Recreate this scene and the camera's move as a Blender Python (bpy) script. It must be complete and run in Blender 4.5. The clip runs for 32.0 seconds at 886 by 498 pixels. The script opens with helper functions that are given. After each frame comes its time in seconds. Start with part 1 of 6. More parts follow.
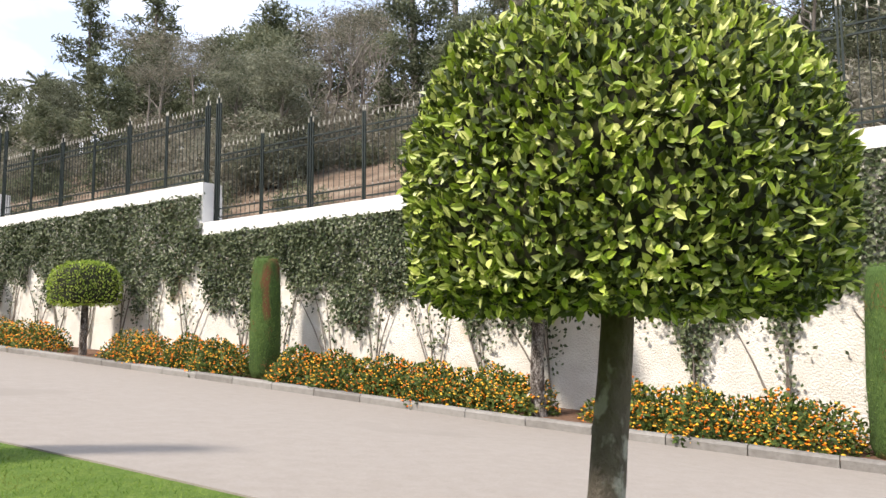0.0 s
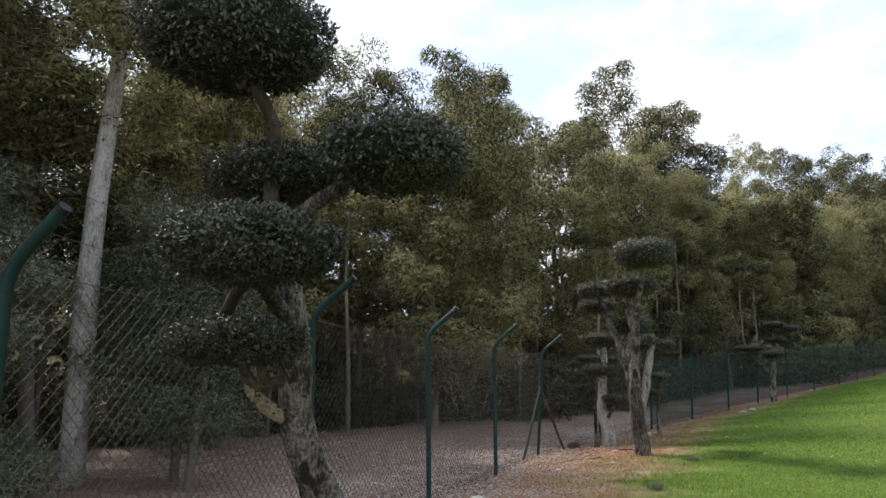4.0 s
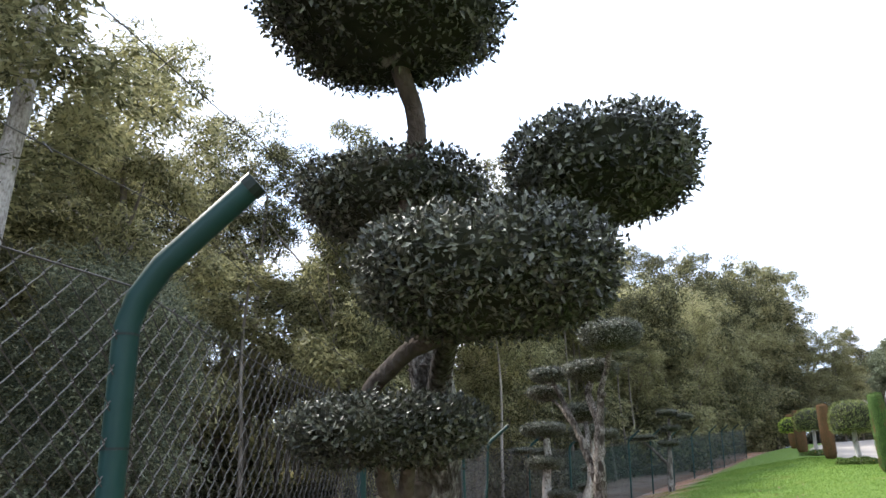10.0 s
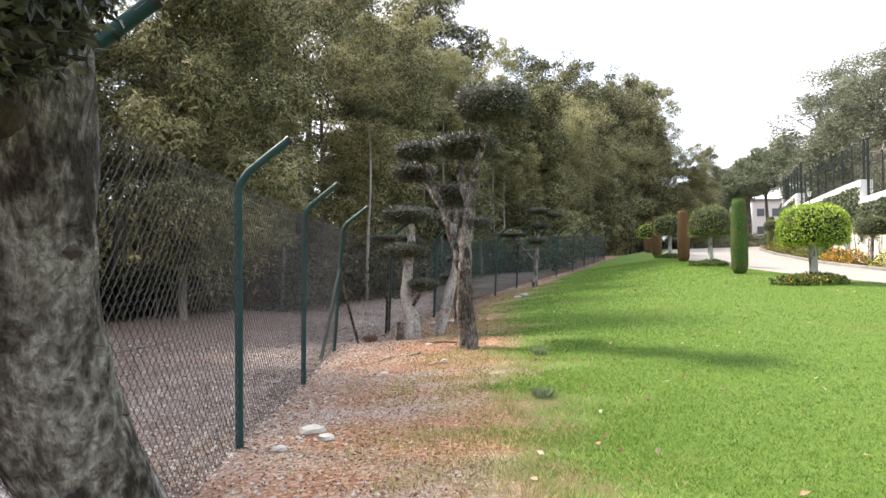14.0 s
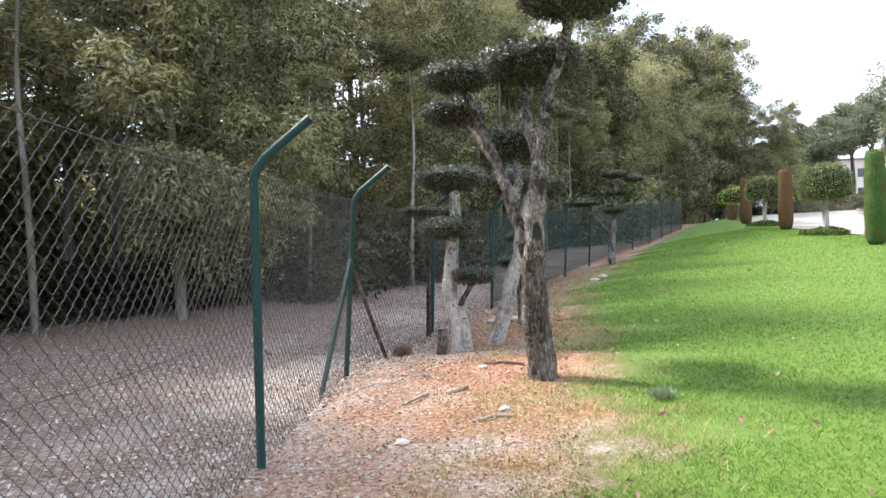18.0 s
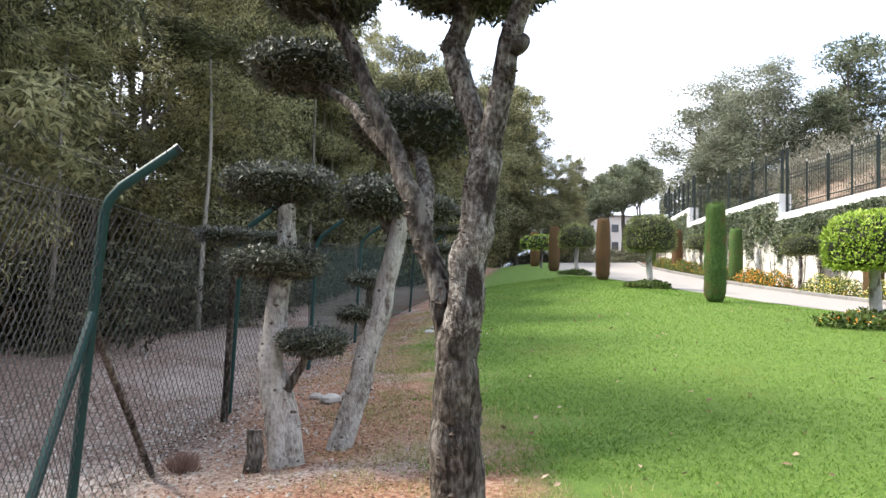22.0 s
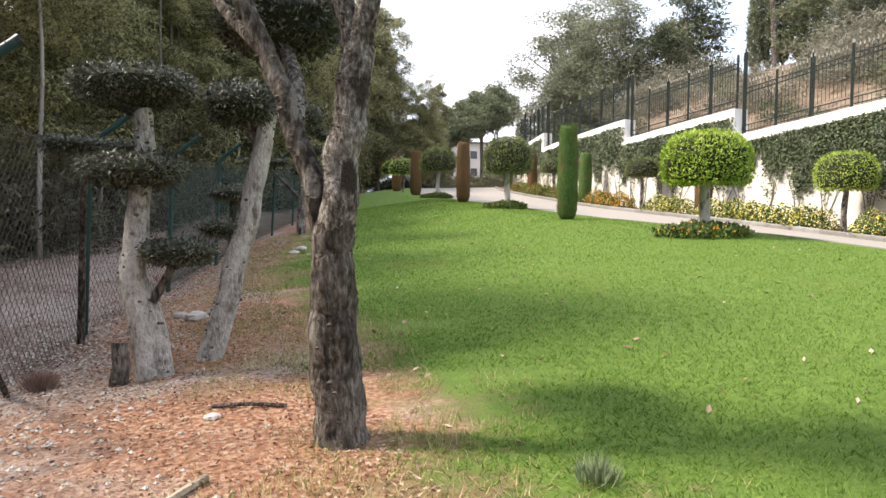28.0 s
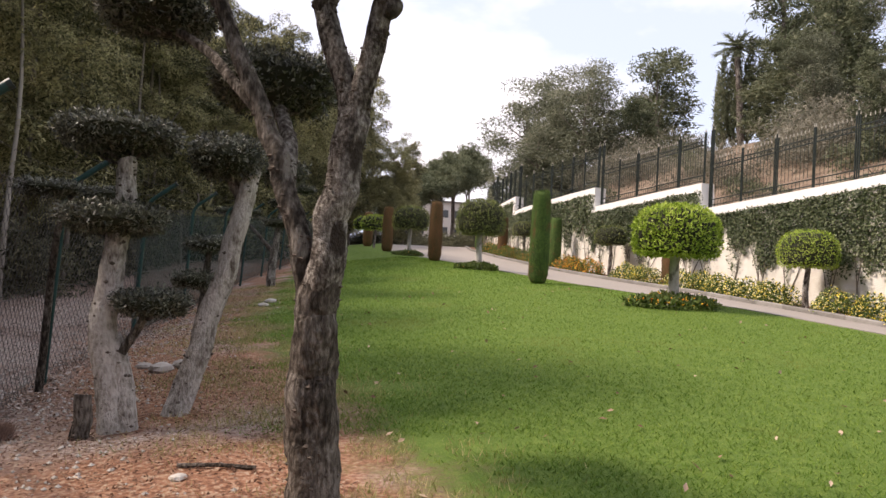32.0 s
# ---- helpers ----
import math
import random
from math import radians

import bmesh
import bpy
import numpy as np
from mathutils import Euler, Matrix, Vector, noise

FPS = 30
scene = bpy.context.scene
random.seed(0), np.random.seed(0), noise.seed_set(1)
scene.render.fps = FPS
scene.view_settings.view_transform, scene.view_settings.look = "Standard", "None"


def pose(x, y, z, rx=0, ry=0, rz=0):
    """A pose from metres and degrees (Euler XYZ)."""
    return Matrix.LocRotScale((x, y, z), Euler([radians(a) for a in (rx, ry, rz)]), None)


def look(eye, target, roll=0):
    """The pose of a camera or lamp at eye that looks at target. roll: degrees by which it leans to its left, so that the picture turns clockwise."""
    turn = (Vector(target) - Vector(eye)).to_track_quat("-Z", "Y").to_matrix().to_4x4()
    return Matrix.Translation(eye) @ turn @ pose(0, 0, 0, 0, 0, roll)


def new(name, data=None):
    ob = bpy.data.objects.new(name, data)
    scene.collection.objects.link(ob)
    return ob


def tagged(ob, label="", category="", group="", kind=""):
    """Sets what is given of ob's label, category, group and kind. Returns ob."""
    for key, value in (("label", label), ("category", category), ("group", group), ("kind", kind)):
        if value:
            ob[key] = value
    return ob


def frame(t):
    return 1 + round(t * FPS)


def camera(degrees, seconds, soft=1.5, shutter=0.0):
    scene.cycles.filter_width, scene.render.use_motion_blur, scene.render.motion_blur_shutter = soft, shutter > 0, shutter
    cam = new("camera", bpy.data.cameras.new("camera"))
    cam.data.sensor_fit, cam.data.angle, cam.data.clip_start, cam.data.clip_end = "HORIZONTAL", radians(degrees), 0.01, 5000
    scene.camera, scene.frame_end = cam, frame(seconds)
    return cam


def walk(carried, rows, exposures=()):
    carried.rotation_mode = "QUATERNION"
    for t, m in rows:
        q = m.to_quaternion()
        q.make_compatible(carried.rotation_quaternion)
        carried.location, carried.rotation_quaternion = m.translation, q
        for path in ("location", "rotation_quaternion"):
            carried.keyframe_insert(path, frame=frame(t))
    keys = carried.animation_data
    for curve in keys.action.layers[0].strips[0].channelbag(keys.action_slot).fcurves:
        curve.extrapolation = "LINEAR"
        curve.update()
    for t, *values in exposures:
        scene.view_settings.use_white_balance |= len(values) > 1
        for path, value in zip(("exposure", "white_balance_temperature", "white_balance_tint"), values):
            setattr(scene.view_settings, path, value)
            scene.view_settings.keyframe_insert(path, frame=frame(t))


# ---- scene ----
cam = camera(63.6, 32.0)
PATH = [
    (0, (0.012, -0.022, 1.550), (1.728, 0.992, 1.728), -0.2),
    (0.5, (-0.517, 0.275, 1.627), (1.102, 1.429, 1.845), 0.0),
    (1, (-1.129, 0.592, 1.775), (0.169, 2.097, 1.999), -2.4),
    (1.5, (-1.529, 0.843, 1.793), (-0.66, 2.631, 2.012), -2.6),
    (2, (-1.967, 1.019, 1.79), (-1.502, 2.947, 2.048), -2.0),
    (2.5, (-2.365, 1.353, 1.852), (-2.274, 3.337, 2.08), -0.6),
    (3, (-2.835, 1.55, 1.876), (-3.072, 3.507, 2.214), -1.1),
    (3.5, (-3.126, 1.554, 1.848), (-3.718, 3.437, 2.173), -1.6),
    (4, (-3.413, 1.705, 1.869), (-4.243, 3.488, 2.234), -0.4),
    (4.5, (-3.754, 1.693, 1.869), (-4.615, 3.48, 2.123), -1.7),
    (6.5, (-4.896, 2.167, 1.791), (-5.451, 4.069, 2.063), -3.0),
    (7, (-5.08, 2.295, 1.8), (-5.45, 4.249, 2.015), -2.4),
    (7.5, (-5.173, 2.312, 1.759), (-5.572, 4.271, 1.804), -2.2),
    (8, (-5.216, 2.314, 1.706), (-5.646, 4.264, 1.586), -1.3),
    (8.5, (-5.227, 2.285, 1.76), (-5.714, 4.224, 1.833), -1.9),
    (9, (-5.223, 2.269, 1.805), (-5.712, 4.199, 1.99), -1.5),
    (9.5, (-5.206, 2.254, 1.859), (-5.653, 4.171, 2.214), -1.4),
    (10, (-5.191, 2.228, 1.928), (-5.61, 4.089, 2.531), -2.1),
    (10.5, (-5.158, 2.206, 2.019), (-5.558, 4.011, 2.782), -2.5),
    (11, (-5.16, 2.226, 1.986), (-5.524, 4.043, 2.738), -3.4),
    (11.5, (-5.195, 2.326, 1.921), (-5.581, 4.214, 2.457), -2.7),
    (12, (-5.223, 2.575, 1.806), (-5.672, 4.497, 2.13), -1.9),
    (12.5, (-5.234, 2.922, 1.798), (-5.658, 4.875, 1.877), -0.1),
    (13, (-5.254, 3.253, 1.782), (-5.454, 5.243, 1.807), 0.3),
    (13.5, (-5.239, 3.639, 1.759), (-5.358, 5.634, 1.817), -0.4),
    (15.5, (-5.168, 5.153, 1.86), (-5.309, 7.148, 1.883), -0.3),
    (16, (-5.256, 5.524, 1.889), (-5.518, 7.507, 1.894), -1.6),
    (16.5, (-5.293, 5.959, 1.908), (-5.588, 7.937, 1.89), -1.2),
    (17, (-5.317, 6.377, 1.917), (-5.529, 8.365, 1.916), -1.3),
    (17.5, (-5.371, 6.821, 1.879), (-5.52, 8.815, 1.853), -1.5),
    (18, (-5.376, 7.247, 1.901), (-5.664, 9.227, 1.883), -1.7),
    (18.5, (-5.477, 7.668, 1.93), (-5.746, 9.65, 1.97), -2.3),
    (19, (-5.575, 8.101, 1.922), (-5.861, 10.08, 1.977), -3.3),
    (19.5, (-5.634, 8.542, 1.925), (-5.828, 10.532, 1.973), -1.9),
    (20, (-5.722, 9.01, 1.925), (-5.765, 11.009, 1.984), -0.3),
    (20.5, (-5.79, 9.481, 1.911), (-5.727, 11.48, 1.901), -1.3),
    (21, (-5.889, 9.735, 1.947), (-5.711, 11.727, 1.989), -0.3),
    (21.5, (-6.02, 9.976, 1.922), (-5.821, 11.966, 1.914), -0.6),
    (22, (-6.023, 10.087, 1.99), (-5.732, 12.064, 2.068), 1.1),
    (22.5, (-6.109, 10.178, 1.963), (-5.649, 12.123, 2.034), -0.1),
    (23, (-6.166, 10.145, 1.949), (-5.744, 12.1, 1.992), 0.3),
    (23.5, (-6.231, 10.249, 1.995), (-5.851, 12.206, 2.152), 0.5),
    (24, (-6.216, 10.182, 2.062), (-5.838, 12.116, 2.406), 1.0),
    (24.5, (-6.214, 10.169, 2.113), (-5.786, 12.056, 2.616), 1.4),
    (25, (-6.214, 10.149, 2.123), (-5.783, 12.026, 2.663), 0.9),
    (25.5, (-6.196, 10.127, 2.115), (-5.702, 12.006, 2.587), 0.1),
    (26, (-6.153, 10.125, 1.929), (-5.521, 12.023, 1.942), 0.1),
    (26.5, (-6.07, 9.987, 1.835), (-5.333, 11.838, 1.656), 1.9),
    (28.5, (-6.142, 10.013, 1.853), (-5.506, 11.909, 1.816), 0.3),
    (29, (-6.194, 10.053, 1.886), (-5.585, 11.957, 1.964), 0.9),
    (29.5, (-6.196, 10.026, 1.924), (-5.583, 11.923, 2.09), 1.7),
    (30, (-6.195, 10.015, 1.953), (-5.573, 11.901, 2.189), 2.4),
    (30.5, (-6.191, 9.988, 1.984), (-5.555, 11.865, 2.258), 1.5),
    (31, (-6.184, 9.995, 1.939), (-5.553, 11.875, 2.199), 0.9),
    (31.5, (-6.212, 9.989, 1.896), (-5.556, 11.876, 1.991), 1.6),
    (32, (-6.181, 10.025, 1.88), (-5.433, 11.88, 1.924), 3.1),
]
EXPOSURES = [(0, 1.05, 6500, 16), (0.8, 0.65, 6500, 14.4), (1.5, 0.3, 6500, 12), (3, 0.2, 6500, 11), (3.5, 0.5, 6500, 11.5), (4, 0.85, 6500, 12), (4.5, 1, 6460, 12.2), (6.5, 1.85, 6250, 15), (9, 2.2, 6080, 16.5), (10, 1.62, 6080, 13), (10.6, 0.6, 6346, 11.1), (11.3, 0.21, 6400, 10), (12.2, 0.91, 6900, 19), (13, 1.79, 6800, 17), (15.5, 1.66, 6280, 11), (16, 1.66, 6260, 11), (17, 1.9, 6200, 11), (19, 2.02, 6160, 11.5), (22.5, 1.5, 6230, 12.5), (23, 1.26, 6290, 12.5), (23.5, 1.32, 6370, 12.5), (24, 1.22, 6450, 12.5), (24.5, 0.81, 6567, 12.3), (25, 0.57, 6633, 13.7), (25.5, 0.44, 6700, 15), (26, 0.53, 7150, 24), (26.5, 0.92, 6900, 19), (28.5, 1.5, 6600, 14), (29, 1.35, 6480, 14), (30, 1.05, 6400, 14), (31, 0.9, 6700, 17), (32, 0.85, 7050, 23)]
walk(cam, [(t, look(eye, target, roll)) for t, eye, target, roll in PATH], EXPOSURES)

# ---- light ----
SUN_AZ, SUN_EL = 293.0, 47.5      # compass degrees from +y, clockwise; elevation
world = bpy.data.worlds.new("sky")
scene.world = world
world.use_nodes = True
wn, wl = world.node_tree.nodes, world.node_tree.links
wn.clear()
sky = wn.new("ShaderNodeTexSky")
sky.sky_type = "NISHITA"
sky.sun_disc = False
sky.sun_elevation, sky.sun_rotation = radians(SUN_EL), radians(SUN_AZ)
sky.dust_density, sky.air_density = 1.6, 1.0
coords = wn.new("ShaderNodeTexCoord")
stretch = wn.new("ShaderNodeMapping")
stretch.inputs["Scale"].default_value = (1.0, 1.0, 2.0)
clouds = wn.new("ShaderNodeTexNoise")
clouds.inputs["Scale"].default_value, clouds.inputs["Detail"].default_value = 2.0, 6.0
clouds.inputs["Roughness"].default_value = 0.55
ramp = wn.new("ShaderNodeValToRGB")
ramp.color_ramp.elements[0].position, ramp.color_ramp.elements[1].position = 0.44, 0.62
ramp.color_ramp.elements[0].color, ramp.color_ramp.elements[1].color = (0.0, 0.0, 0.0, 1), (0.95, 0.95, 0.95, 1)
mixed = wn.new("ShaderNodeMixRGB")
mixed.inputs[2].default_value = (7.2, 7.4, 7.7, 1)
veil = wn.new("ShaderNodeMixRGB")      # thin high haze over the blue
veil.inputs[0].default_value, veil.inputs[2].default_value = 0.7, (4.6, 5.5, 6.8, 1)
back = wn.new("ShaderNodeBackground")
back.inputs["Strength"].default_value = 0.115
wout = wn.new("ShaderNodeOutputWorld")
wl.new(coords.outputs["Generated"], stretch.inputs["Vector"])
wl.new(stretch.outputs[0], clouds.inputs["Vector"])
wl.new(clouds.outputs["Fac"], ramp.inputs["Fac"])
wl.new(ramp.outputs["Color"], mixed.inputs["Fac"])
wl.new(sky.outputs["Color"], veil.inputs[1])
wl.new(veil.outputs["Color"], mixed.inputs[1])
wl.new(mixed.outputs["Color"], back.inputs["Color"])
wl.new(back.outputs[0], wout.inputs["Surface"])
sun = new("sun", bpy.data.lights.new("sun", "SUN"))
sun.data.energy, sun.data.angle, sun.data.color = 3.0, radians(8), (1.0, 0.93, 0.80)
_a, _e = radians(SUN_AZ), radians(SUN_EL)
sun.matrix_world = look((0, 0, 30), (-30 * math.sin(_a) * math.cos(_e), -30 * math.cos(_a) * math.cos(_e), 30 - 30 * math.sin(_e)))


# ---- materials ----
def material(name, ramp_colors, scale=6.0, rough=0.85, detail=6.0, bump=0.3, bump_scale=None, island=0.0, metal=0.0, stretch3=None,
             spots=None, spec=0.3, translucent=0.0, bump_dist=0.02, per_object=0.0, span=(0.3, 0.7)):
    """A mottled surface: colours from noise at two scales, per-island variation, fine relief."""
    m = bpy.data.materials.new(name)
    m.use_nodes = True
    n, l = m.node_tree.nodes, m.node_tree.links
    bs = n["Principled BSDF"]
    bs.inputs["Roughness"].default_value, bs.inputs["Metallic"].default_value = rough, metal
    bs.inputs["Specular IOR Level"].default_value = spec
    geo = n.new("ShaderNodeNewGeometry")
    vec = geo.outputs["Position"]
    if stretch3:
        mp = n.new("ShaderNodeMapping")
        mp.inputs["Scale"].default_value = stretch3
        l.new(vec, mp.inputs["Vector"])
        vec = mp.outputs[0]
    big = n.new("ShaderNodeTexNoise")
    big.inputs["Scale"].default_value, big.inputs["Detail"].default_value = scale * 0.17, 3.0
    fine = n.new("ShaderNodeTexNoise")
    fine.inputs["Scale"].default_value, fine.inputs["Detail"].default_value = scale, detail
    l.new(vec, big.inputs["Vector"])
    l.new(vec, fine.inputs["Vector"])
    mix = n.new("ShaderNodeMath")
    mix.operation = "MULTIPLY_ADD"
    mix.inputs[1].default_value = 0.55
    half = n.new("ShaderNodeMath")
    half.operation = "MULTIPLY"
    half.inputs[1].default_value = 0.45
    l.new(big.outputs["Fac"], half.inputs[0])
    l.new(fine.outputs["Fac"], mix.inputs[0])
    l.new(half.outputs[0], mix.inputs[2])
    value = mix.outputs[0]
    for weight, source in ((island, geo.outputs["Random Per Island"]), (per_object, None)):
        if not weight:
            continue
        if source is None:
            source = n.new("ShaderNodeObjectInfo").outputs["Random"]
        add = n.new("ShaderNodeMath")
        add.operation = "MULTIPLY_ADD"
        add.inputs[1].default_value = weight
        shift = n.new("ShaderNodeMath")
        shift.operation = "SUBTRACT"
        shift.inputs[1].default_value = weight / 2
        l.new(source, add.inputs[0])
        l.new(value, add.inputs[2])
        l.new(add.outputs[0], shift.inputs[0])
        value = shift.outputs[0]
    cr = n.new("ShaderNodeValToRGB")
    e = cr.color_ramp.elements
    lo, hi = span
    for k, c in enumerate(ramp_colors):
        p = lo + (hi - lo) * k / max(1, len(ramp_colors) - 1)
        el = e[k] if k < 2 else e.new(p)
        el.position, el.color = p, (*c, 1)
    l.new(value, cr.inputs["Fac"])
    col = cr.outputs["Color"]
    if spots:
        sc, thr, colour = spots
        sp = n.new("ShaderNodeTexNoise")
        sp.inputs["Scale"].default_value, sp.inputs["Detail"].default_value = sc, 4.0
        l.new(vec, sp.inputs["Vector"])
        sr = n.new("ShaderNodeValToRGB")
        sr.color_ramp.elements[0].position, sr.color_ramp.elements[1].position = thr, thr + 0.06
        l.new(sp.outputs["Fac"], sr.inputs["Fac"])
        sm = n.new("ShaderNodeMixRGB")
        sm.inputs[2].default_value = (*colour, 1)
        l.new(sr.outputs["Color"], sm.inputs["Fac"])
        l.new(col, sm.inputs[1])
        col = sm.outputs["Color"]
    l.new(col, bs.inputs["Base Color"])
    if bump:
        bn = n.new("ShaderNodeTexNoise")
        bn.inputs["Scale"].default_value, bn.inputs["Detail"].default_value = bump_scale or scale * 2, 5.0
        l.new(vec, bn.inputs["Vector"])
        bp = n.new("ShaderNodeBump")
        bp.inputs["Strength"].default_value, bp.inputs["Distance"].default_value = bump, bump_dist
        l.new(bn.outputs["Fac"], bp.inputs["Height"])
        l.new(bp.outputs["Normal"], bs.inputs["Normal"])
    if translucent:
        tr = n.new("ShaderNodeBsdfTranslucent")
        l.new(col, tr.inputs["Color"])
        ms = n.new("ShaderNodeMixShader")
        ms.inputs["Fac"].default_value = translucent
        l.new(bs.outputs[0], ms.inputs[1])
        l.new(tr.outputs[0], ms.inputs[2])
        l.new(ms.outputs[0], n["Material Output"].inputs["Surface"])
    return m


M_BRIGHT = material("bright_green_leaves", [(0.05, 0.075, 0.016), (0.12, 0.17, 0.025), (0.23, 0.33, 0.035), (0.39, 0.5, 0.06), (0.60, 0.64, 0.22)], 3.0, 0.4, island=0.7, bump=0, spec=0.5, translucent=0.22)
M_LIME = material("lime_green_leaves", [(0.13, 0.21, 0.018), (0.29, 0.42, 0.04), (0.48, 0.58, 0.11)], 3.0, 0.5, island=0.5, bump=0, spec=0.35, translucent=0.25)
M_DARK = material("dark_green_leaves", [(0.065, 0.085, 0.024), (0.14, 0.172, 0.042), (0.25, 0.275, 0.085)], 3.0, 0.5, island=0.5, bump=0, spec=0.35, translucent=0.18)
M_OLIVE = material("grey_green_leaves", [(0.024, 0.027, 0.017), (0.055, 0.06, 0.036), (0.15, 0.156, 0.11)], 3.0, 0.44, island=0.6, bump=0, spec=0.5, translucent=0.08)
M_CYPCORE = material("cypress_inner_green", [(0.03, 0.052, 0.014), (0.052, 0.095, 0.022), (0.08, 0.125, 0.03)], 30.0, 0.95, bump=1.0, bump_scale=60, stretch3=(1, 1, 0.3), spots=(2.3, 0.555, (0.13, 0.062, 0.027)))
M_CYPBCORE = material("cypress_inner_brown", [(0.05, 0.05, 0.018), (0.11, 0.062, 0.026), (0.15, 0.07, 0.03)], 30.0, 0.95, bump=1.0, bump_scale=60, stretch3=(1, 1, 0.3))
# near-black core colour: the shade deep inside a crown, put into the material
M_CORE = material("painted_inner_shade", [(0.014, 0.017, 0.008), (0.034, 0.036, 0.018)], 12.0, 0.95)
M_CYP = material("cypress_needles", [(0.05, 0.085, 0.02), (0.08, 0.15, 0.028), (0.13, 0.20, 0.045)], 4.0, 0.8, island=0.4, bump=0, spots=(2.3, 0.555, (0.17, 0.085, 0.035)))
M_CYPB = material("browned_cypress_needles", [(0.045, 0.06, 0.018), (0.13, 0.075, 0.03), (0.19, 0.085, 0.035)], 2.5, 0.85, island=0.4, bump=0)
M_IVY = material("ivy_leaves", [(0.03, 0.046, 0.016), (0.062, 0.088, 0.032), (0.14, 0.165, 0.08)], 2.0, 0.48, island=0.6, bump=0, spec=0.4, translucent=0.1)
M_EUC = material("eucalyptus_leaves", [(0.05, 0.053, 0.026), (0.155, 0.155, 0.074), (0.37, 0.352, 0.18)], 0.9, 0.6, island=0.55, bump=0, spec=0.2, translucent=0.45, per_object=0.35)
M_SHRUB = material("grey_green_shrub_leaves", [(0.035, 0.046, 0.028), (0.098, 0.115, 0.068), (0.225, 0.24, 0.15)], 0.9, 0.55, island=0.6, bump=0, spec=0.3, translucent=0.35, per_object=0.2)
M_UNDER = material("dark_undergrowth_leaves", [(0.026, 0.03, 0.017), (0.062, 0.066, 0.036), (0.15, 0.145, 0.085)], 0.9, 0.6, island=0.6, bump=0, spec=0.2, translucent=0.25, per_object=0.3)
M_OLIVETREE = material("olive_tree_leaves", [(0.08, 0.09, 0.055), (0.155, 0.165, 0.11), (0.26, 0.27, 0.195)], 0.9, 0.65, island=0.5, bump=0, spec=0.2, translucent=0.35, per_object=0.25)
M_PINE = material("pine_foliage", [(0.06, 0.075, 0.04), (0.115, 0.135, 0.075), (0.19, 0.20, 0.12)], 1.0, 0.7, island=0.5, bump=0, translucent=0.3, per_object=0.2)
M_GREYTREE = material("dry_grey_foliage", [(0.12, 0.115, 0.085), (0.20, 0.19, 0.145), (0.28, 0.26, 0.20)], 1.0, 0.8, island=0.5, bump=0, translucent=0.3, per_object=0.1)
M_FLOWERLEAF = material("flower_bed_leaves", [(0.035, 0.06, 0.012), (0.08, 0.13, 0.025), (0.15, 0.19, 0.05)], 4.0, 0.6, island=0.5, bump=0, translucent=0.2)
M_ORANGE = material("orange_blossom", [(0.75, 0.18, 0.01), (0.85, 0.36, 0.02), (0.85, 0.5, 0.05)], 5.0, 0.6, island=0.8, bump=0)
M_YELLOW = material("yellow_blossom", [(0.75, 0.55, 0.04), (0.85, 0.72, 0.16), (0.85, 0.8, 0.4)], 5.0, 0.6, island=0.8, bump=0)
M_BARK = material("pale_patchy_bark", [(0.05, 0.04, 0.032), (0.16, 0.137, 0.118), (0.3, 0.272, 0.242), (0.5, 0.47, 0.43)], 60.0, 0.94, bump=1.0, bump_scale=120, bump_dist=0.05, stretch3=(1, 1, 0.55), spots=(9.0, 0.56, (0.06, 0.047, 0.038)), detail=12.0, span=(0.39, 0.61))
M_WHITEBARK = material("whitish_studded_bark", [(0.13, 0.11, 0.092), (0.31, 0.285, 0.255), (0.46, 0.435, 0.40), (0.56, 0.535, 0.50)], 40.0, 0.92, bump=0.9, bump_scale=80, bump_dist=0.025, stretch3=(1, 1, 0.5), spots=(8.0, 0.67, (0.12, 0.097, 0.08)), detail=10.0, span=(0.34, 0.62))
M_DBARK = material("dark_rough_bark", [(0.036, 0.029, 0.023), (0.09, 0.074, 0.061), (0.165, 0.143, 0.122), (0.28, 0.25, 0.22)], 44.0, 0.95, bump=1.0, bump_scale=80, stretch3=(1, 1, 0.35), spots=(10.0, 0.63, (0.30, 0.275, 0.245)), bump_dist=0.06, detail=12.0, span=(0.4, 0.6))
M_FICUSBARK = material("grey_brown_bark", [(0.075, 0.062, 0.05), (0.12, 0.10, 0.082), (0.16, 0.14, 0.115)], 24.0, 0.9, bump=0.9, bump_scale=50, stretch3=(1, 1, 0.7), spots=(9.0, 0.57, (0.34, 0.32, 0.29)), detail=9.0)
M_PALEBARK = material("whitewashed_bark", [(0.22, 0.20, 0.18), (0.38, 0.36, 0.335), (0.5, 0.48, 0.45)], 24.0, 0.92, bump=0.6, bump_scale=50, stretch3=(1, 1, 0.5), spots=(9.0, 0.62, (0.17, 0.15, 0.13)))
M_STUB = material("speckled_ochre_stub", [(0.16, 0.12, 0.085), (0.35, 0.29, 0.21), (0.52, 0.45, 0.35)], 24.0, 0.9, bump=0.8, spots=(34.0, 0.6, (0.09, 0.065, 0.045)))
M_STEM = material("dark_brown_branch_bark", [(0.05, 0.038, 0.03), (0.10, 0.08, 0.066), (0.17, 0.145, 0.125)], 26.0, 0.95, bump=0.9, stretch3=(1, 1, 0.5))
M_EUCBARK = material("eucalyptus_bark", [(0.07, 0.058, 0.046), (0.17, 0.15, 0.125), (0.36, 0.33, 0.29)], 3.0, 0.85, bump=0.4, stretch3=(1, 1, 0.25))
